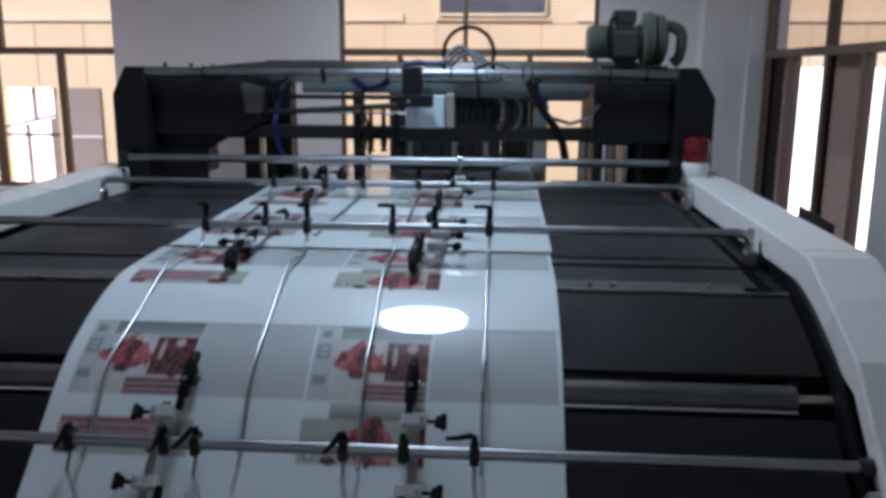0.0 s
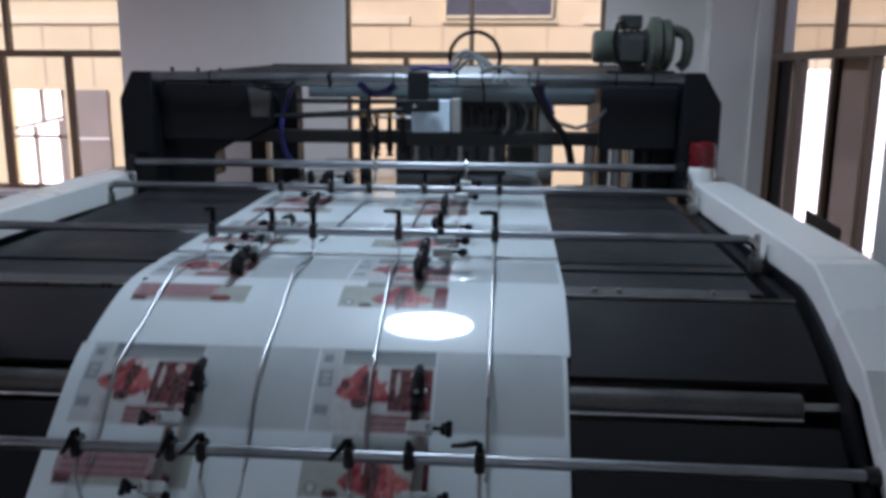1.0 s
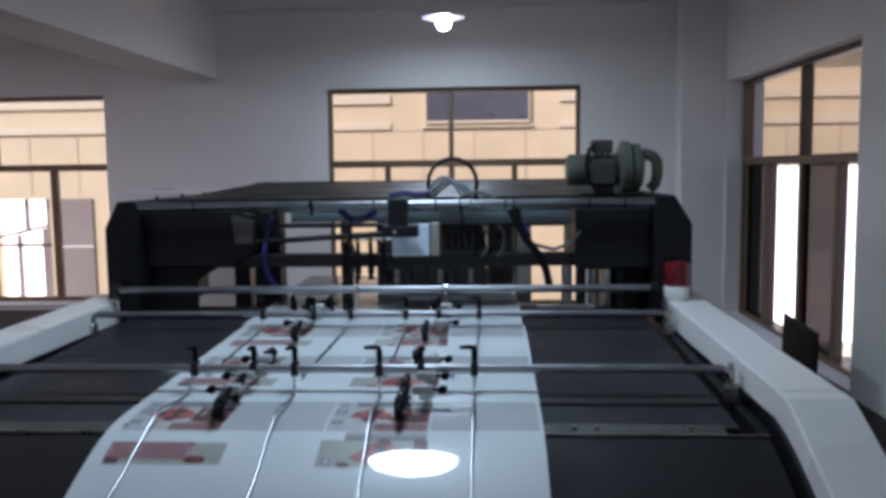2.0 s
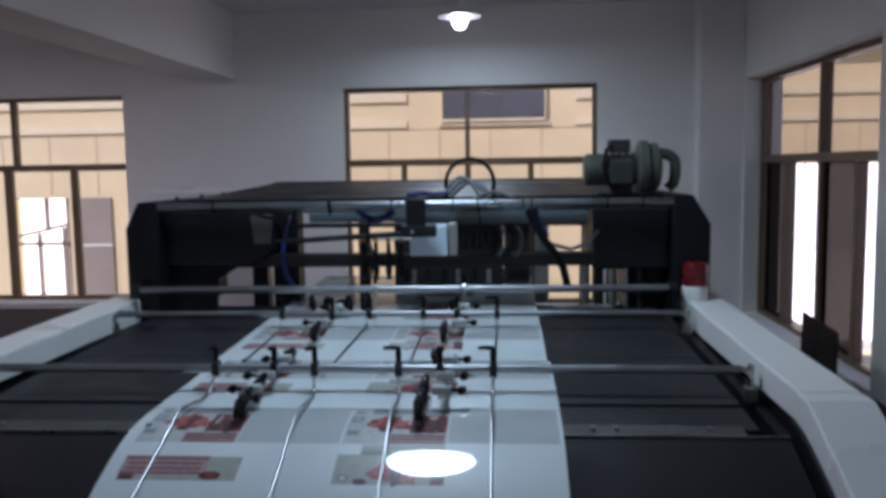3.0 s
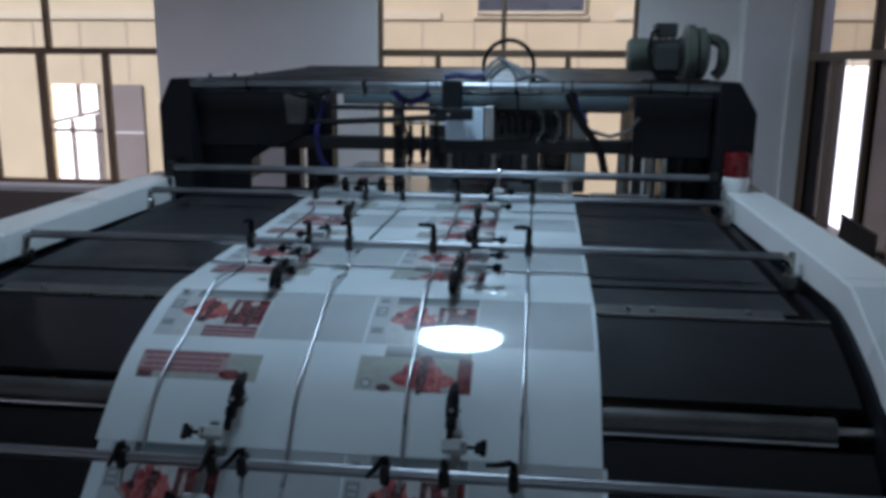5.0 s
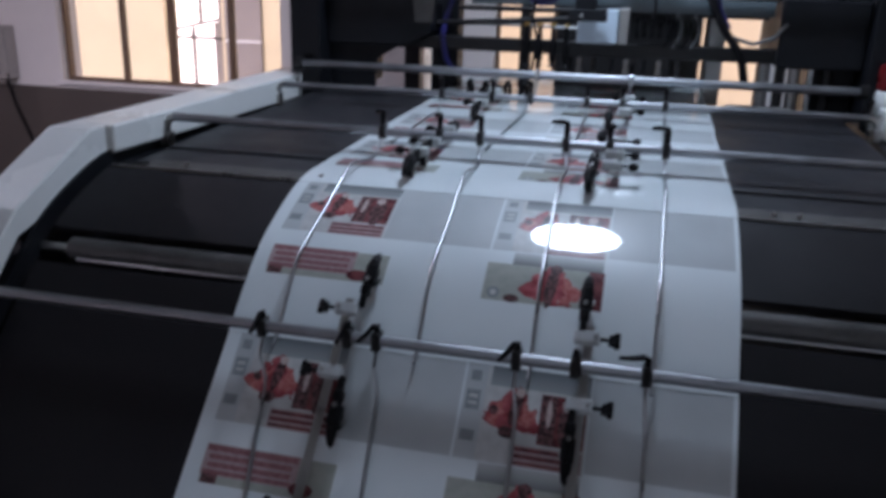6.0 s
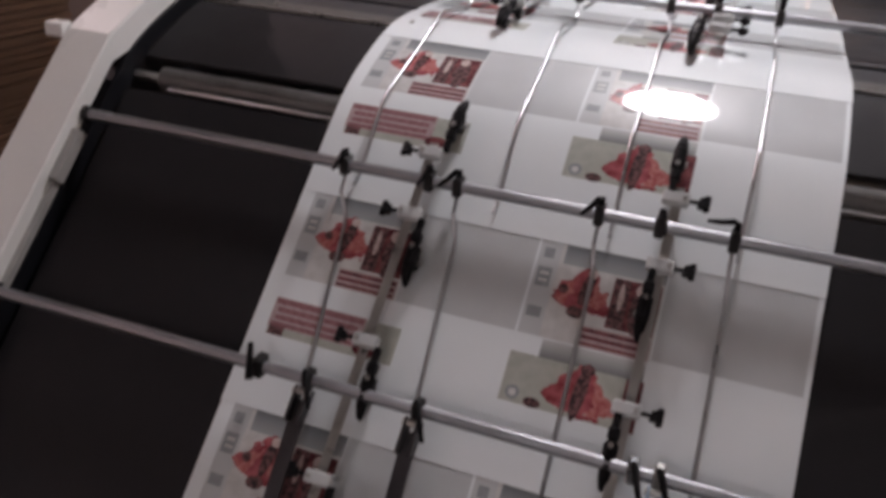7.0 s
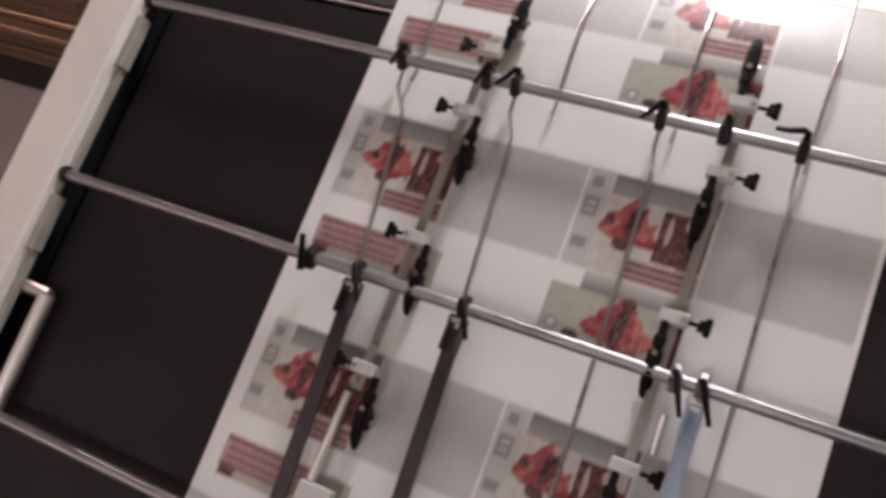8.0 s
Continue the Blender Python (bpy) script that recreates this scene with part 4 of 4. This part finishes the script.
def board_stack(x0, x1, y0, y1, count, h, seed):
    """A pile of corrugated boards, each a little askew."""
    r = random.Random(seed)
    pile = thing("board_stack", "stack of brown corrugated boards beside the machine", "board stack", "board stacks on the floor")
    part("pallet", solid(*[box(x0, x1, y, y + 0.09, 0.0, 0.10) for y in (y0, (y0 + y1) / 2 - 0.045, y1 - 0.09)], box(x0, x1, y0, y1, 0.101, 0.14)), IRON, pile)
    z = 0.141
    for k in range(count):
        dx, dy = r.uniform(-0.02, 0.02), r.uniform(-0.02, 0.02)
        g = h * r.uniform(0.7, 1.3)
        part("board", solid(box(x0 + dx, x1 + dx, y0 + dy, y1 + dy, z, z + g * 0.82, 0.004)), CARD, pile)
        z += g


board_stack(-4.7, -3.22, 2.30, 2.90, 31, 0.043, 1)


# ---- ceiling lamps ----
# The unseen fill lamps get the same dish and bulb.
for lx, ly, watts, tint in LAMPS:
    lampo = thing("ceiling_lamp", "round white pendant lamp, switched on; three of the five are unseen fill", "lamp", "ceiling lamps")
    part("dish", solid(tube([(lx, ly, LAMP_Z - 0.010), (lx, ly, LAMP_Z - 0.002), (lx, ly, LAMP_Z + 0.006), (lx, ly, LAMP_Z + 0.03)], [0.125, 0.125, 0.05, 0.035], 32)), WHITE, lampo, smooth=True)
    part("bulb", solid(tube([(lx, ly, LAMP_Z - 0.012), (lx, ly, LAMP_Z - 0.04), (lx, ly, LAMP_Z - 0.06), (lx, ly, LAMP_Z - 0.075), (lx, ly, LAMP_Z - 0.08)], [0.036, 0.042, 0.035, 0.02, 0.005], 20)), GLOW, lampo, "glowing frosted bulb", smooth=True)
    part("rod", solid(tube([(lx, ly, LAMP_Z + 0.05), (lx, ly, ROOM_Z)], 0.008, 10)), WHITE, lampo, smooth=True)

# ---- printed sheets ----
PITCH, SPEED, START = 0.346, 0.346 / 0.900, 0.232
PAPER_X0, PAPER_X1 = -0.370, 0.405


def paper_material():
    """Glossy film-coated print: u runs across the sheet in metres, v along it."""
    m = Nodes("printed_paper", 0.14)
    uv = m.t.nodes.new("ShaderNodeUVMap")
    uv.uv_map = "sheet"
    sep = m.t.nodes.new("ShaderNodeSeparateXYZ")
    m.t.links.new(uv.outputs[0], sep.inputs[0])
    u, v = sep.outputs[0], sep.outputs[1]
    mp = m.t.nodes.new("ShaderNodeMapping")
    m.t.links.new(uv.outputs[0], mp.inputs["Vector"])

    def clouds(scale, detail=3.0):
        n = m.t.nodes.new("ShaderNodeTexNoise")
        n.inputs["Scale"].default_value, n.inputs["Detail"].default_value = scale, detail
        m.t.links.new(mp.outputs[0], n.inputs["Vector"])
        return n.outputs["Fac"]

    def inside(val, a, b):
        return m.math("MULTIPLY", m.math("GREATER_THAN", val, a), m.math("LESS_THAN", val, b))

    def rect(u0, u1, v0, v1):
        return m.math("MULTIPLY", inside(u, u0, u1), inside(v, v0, v1))

    def disc(cu, cv, ru, rv, ragged=0.0, lean=0.0):
        du, dv = m.math("SUBTRACT", u, cu), m.math("SUBTRACT", v, cv)
        a = m.math("DIVIDE", m.math("ADD", du, m.math("MULTIPLY", dv, lean)), ru)
        b = m.math("DIVIDE", m.math("SUBTRACT", dv, m.math("MULTIPLY", du, lean)), rv)
        d = m.math("ADD", m.math("MULTIPLY", a, a), m.math("MULTIPLY", b, b))
        if ragged:
            d = m.math("ADD", d, m.math("MULTIPLY", m.math("SUBTRACT", mottled, 0.5), ragged))
        return m.math("LESS_THAN", d, 1.0)

    def fan(cu, top, height, left, right, ragged=0.5, cut=9.0):
        """A skirt-like shape that spreads from its tip downwards, with an uneven outline."""
        du, dv = m.math("SUBTRACT", u, cu), m.math("SUBTRACT", v, top)
        du = m.math("ADD", du, m.math("MULTIPLY", m.math("SUBTRACT", mottled, 0.5), 0.05 * ragged))
        far = m.math("ADD", m.math("MULTIPLY", du, du), m.math("MULTIPLY", dv, dv))
        far = m.math("ADD", far, m.math("MULTIPLY", m.math("SUBTRACT", mottled, 0.5), height * height * ragged))
        side = m.math("MULTIPLY", m.math("GREATER_THAN", m.math("ADD", du, m.math("MULTIPLY", dv, left)), 0.0), m.math("LESS_THAN", m.math("SUBTRACT", du, m.math("MULTIPLY", dv, right)), 0.0))
        deep = m.math("MULTIPLY", m.math("LESS_THAN", far, height * height), m.math("LESS_THAN", v, cut))
        return m.math("MULTIPLY", side, deep)

    mottled, fine = clouds(62.0), clouds(140.0, 2.0)
    col = m.mix(m.ramp(clouds(5.0), 0.3, 0.7), (0.75, 0.805, 0.815), (0.79, 0.84, 0.85))
    grey = m.mix(m.ramp(clouds(9.0, 4.0), 0.35, 0.65), (0.495, 0.525, 0.53), (0.545, 0.575, 0.58))
    dark = m.mix(m.ramp(fine, 0.38, 0.62), (0.035, 0.020, 0.022), (0.22, 0.10, 0.10))
    red = m.mix(m.ramp(mottled, 0.35, 0.65), (0.26, 0.032, 0.042), (0.50, 0.125, 0.135))
    ember = m.mix(m.ramp(fine, 0.35, 0.65), (0.43, 0.085, 0.080), (0.60, 0.235, 0.215))
    pink = m.mix(m.ramp(fine, 0.3, 0.7), (0.25, 0.10, 0.11), (0.37, 0.17, 0.18))
    rose = m.mix(m.ramp(fine, 0.3, 0.7), (0.50, 0.36, 0.355), (0.60, 0.48, 0.47))
    sage = m.mix(m.ramp(mottled, 0.3, 0.7), (0.38, 0.40, 0.35), (0.46, 0.47, 0.42))
    mauve = m.mix(m.ramp(fine, 0.3, 0.7), (0.40, 0.27, 0.275), (0.50, 0.37, 0.37))
    shade = m.mix(m.ramp(fine, 0.3, 0.7), (0.25, 0.275, 0.285), (0.32, 0.345, 0.355))
    wine = m.mix(m.ramp(mottled, 0.4, 0.6), (0.11, 0.020, 0.026), (0.25, 0.070, 0.072))
    blush = m.mix(m.ramp(fine, 0.3, 0.7), (0.50, 0.36, 0.33), (0.62, 0.50, 0.47))
    pale = m.mix(m.ramp(mottled, 0.35, 0.65), (0.54, 0.54, 0.525), (0.63, 0.63, 0.615))
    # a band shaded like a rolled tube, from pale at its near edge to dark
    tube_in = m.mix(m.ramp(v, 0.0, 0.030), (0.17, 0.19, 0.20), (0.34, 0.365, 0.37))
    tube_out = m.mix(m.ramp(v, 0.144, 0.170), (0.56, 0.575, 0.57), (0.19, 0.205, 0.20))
    layers = [
        # grey panels
        (rect(0.206, 0.388, -0.004, 0.142), grey), (rect(0.576, 0.768, -0.004, 0.138), grey),
    ]
    for o in (0.0, 0.369):
        layers += [
            (rect(o + 0.023, o + 0.205, 0.0, 0.142), pale),
            (rect(o + 0.023, o + 0.054, 0.0, 0.142), grey), (rect(o + 0.027, o + 0.048, 0.040, 0.070), shade),
            (rect(o + 0.031, o + 0.044, 0.047, 0.052), pale), (rect(o + 0.031, o + 0.044, 0.058, 0.062), pale),
            (rect(o + 0.027, o + 0.048, 0.100, 0.116), shade), (rect(o + 0.030, o + 0.045, 0.010, 0.026), shade),
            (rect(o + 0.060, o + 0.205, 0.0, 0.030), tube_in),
            (fan(o + 0.100, 0.026, 0.070, 1.0, 0.85, 0.95), red), (fan(o + 0.112, 0.040, 0.044, 0.10, 0.80, 0.7), ember), (fan(o + 0.090, 0.046, 0.046, 1.1, -0.35, 0.8), ember),
            (disc(o + 0.102, 0.058, 0.008, 0.030, 1.0, 0.15), dark), (disc(o + 0.070, 0.066, 0.007, 0.007, 0.8), dark), (disc(o + 0.094, 0.096, 0.013, 0.009, 0.9), dark), (disc(o + 0.106, 0.036, 0.007, 0.007), blush),
            (rect(o + 0.137, o + 0.202, 0.034, 0.108), wine), (rect(o + 0.139, o + 0.160, 0.036, 0.106), dark), (disc(o + 0.150, 0.062, 0.004, 0.020, 0.5), blush), (disc(o + 0.178, 0.078, 0.014, 0.034, 1.0), dark), (disc(o + 0.176, 0.046, 0.008, 0.009, 0.4), blush),
            (rect(o + 0.106, o + 0.202, 0.112, 0.142), mauve),
            (rect(o + 0.108, o + 0.200, 0.115, 0.120), wine), (rect(o + 0.108, o + 0.200, 0.125, 0.130), wine), (rect(o + 0.108, o + 0.200, 0.135, 0.139), wine),
        ]
    layers += [
        # red bars block on the one half
        (rect(0.028, 0.230, 0.180, 0.236), sage), (rect(0.026, 0.175, 0.178, 0.224), mauve),
        (rect(0.028, 0.172, 0.180, 0.188), pink), (rect(0.034, 0.165, 0.193, 0.200), pink), (rect(0.034, 0.165, 0.205, 0.212), pink), (rect(0.030, 0.168, 0.216, 0.222), pink),
        (rect(0.030, 0.055, 0.222, 0.236), dark), (disc(0.185, 0.224, 0.018, 0.010, 0.4), wine),
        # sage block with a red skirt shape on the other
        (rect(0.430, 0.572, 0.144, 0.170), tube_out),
        (rect(0.391, 0.575, 0.170, 0.240), sage),
        (fan(0.498, 0.162, 0.076, 1.05, 0.95, 0.75, 0.240), red), (fan(0.512, 0.178, 0.056, -0.05, 0.95, 0.6, 0.240), ember),
        (disc(0.496, 0.205, 0.009, 0.040, 0.7, 0.10), dark), (disc(0.500, 0.172, 0.010, 0.008, 0.5), dark),
        (disc(0.437, 0.234, 0.012, 0.007, 0.4), dark), (disc(0.408, 0.226, 0.010, 0.010), shade), (disc(0.408, 0.226, 0.005, 0.005), pale),
        (rect(0.552, 0.575, 0.170, 0.240), wine),
    ]
    for mask, tint in layers:
        col = m.mix(mask, col, tint)
    m.color(col)
    m.bsdf.inputs["Specular IOR Level"].default_value = 0.18
    m.bsdf.inputs["Coat Weight"].default_value = 0.9
    m.bsdf.inputs["Coat Roughness"].default_value = 0.042
    m.roughness(m.ramp(clouds(3.0, 0.0), 0.2, 0.8, 0.33, 0.37))
    m.bump(clouds(5.0, 0.0), 0.18, 0.004)
    return m.mat


PAPER = paper_material()
# The way closes into a loop under the beds, which the side covers hide.
LOW = 0.24
TURN = math.pi * LOW / 2
COUNT, SLICES = 20, 60
SLICE = PITCH / SLICES
DOWN = 1.20
FLAT = (COUNT * PITCH - 2 * TURN - 2 * DOWN - ARC - (BEND - LOW) * (A1 - A0)) / 2


def loop(s):
    """Pose on the loop, s metres past the start of the bend."""
    total = COUNT * PITCH
    s = (s + FLAT) % total - FLAT
    if s <= ARC + DOWN:
        y, z, a = run(s)
        return y, z, a
    k = s - ARC - DOWN
    y, z, a = run(ARC + DOWN)
    if k < TURN:
        b = k / (LOW / 2)
        cy, cz = y + LOW / 2 * math.sin(a), z - LOW / 2 * math.cos(a)
        return cy - LOW / 2 * math.sin(a + b), cz + LOW / 2 * math.cos(a + b), a + b
    k -= TURN
    inner = (BEND - LOW) * (A1 - A0)
    if k < DOWN:
        y, z, a = run(ARC + DOWN - k, -LOW)
        return y, z, a + math.pi
    k -= DOWN
    if k < inner:
        y, z, a = run(ARC * (1 - k / inner), -LOW)
        return y, z, a + math.pi
    k -= inner
    if k < FLAT:
        y, z, a = run(-k, -LOW)
        return y, z, a + math.pi
    b = (k - FLAT) / (LOW / 2)
    y, z, a = run(-FLAT, -LOW / 2)
    return y - LOW / 2 * math.sin(a + math.pi + b), z + LOW / 2 * math.cos(a + math.pi + b), a + math.pi + b


def slice_mesh(j):
    """One narrow cross strip of a sheet, thin but solid, with its place on the sheet as its map."""
    h, t = SLICE / 2, 0.0004
    w = PAPER_X1 - PAPER_X0
    verts = [(x, y, z) for x in (0, w) for y in (h, -h) for z in (0, -t)]
    faces = [(0, 2, 6, 4), (1, 5, 7, 3), (0, 1, 3, 2), (4, 6, 7, 5), (0, 4, 5, 1), (2, 3, 7, 6)]
    me = bpy.data.meshes.new("strip")
    me.from_pydata(verts, [], faces)
    layer = me.uv_layers.new(name="sheet")
    v0 = j * SLICE
    for lp in me.loops:
        co = me.vertices[lp.vertex_index].co
        layer.data[lp.index].uv = (co.x, v0 + SLICE / 2 - co.y)
    me.materials.append(PAPER)
    return me


SLICE_MESHES = [slice_mesh(j) for j in range(SLICES)]
SHEETS = []
rnd = random.Random(4)
for n in range(COUNT):
    sheet = thing("printed_sheet", "glossy white sheet printed with grey panels and red pictures", "sheet", "printed sheets on the belts")
    dx = rnd.uniform(-0.0045, 0.0045)
    strips = []
    for j in range(SLICES):
        ob = new("strip", SLICE_MESHES[j])
        ob.parent = sheet
        strips.append((ob, n * PITCH + START + (j + 0.5) * SLICE - 0.012, PAPER_X0 + dx, 0.0008 * max(0, j - 44) / 15))
    SHEETS.append(strips)


def on_loop(s, x, lift):
    """lift: the leading end of a sheet rides a little above the one before it."""
    y, z, a = loop(s)
    return Matrix.Translation((x, y - lift * math.sin(a), z + lift * math.cos(a))) @ Matrix.Rotation(a, 4, "X")


def motions():
    """The sheets run down the belts at a steady pace."""
    for strips in SHEETS:
        for ob, s0, x, lift in strips:
            rows = [(k / 10, on_loop(s0 + SPEED * k / 10, x, lift)) for k in range(81)]
            walk(ob, rows)


motions()
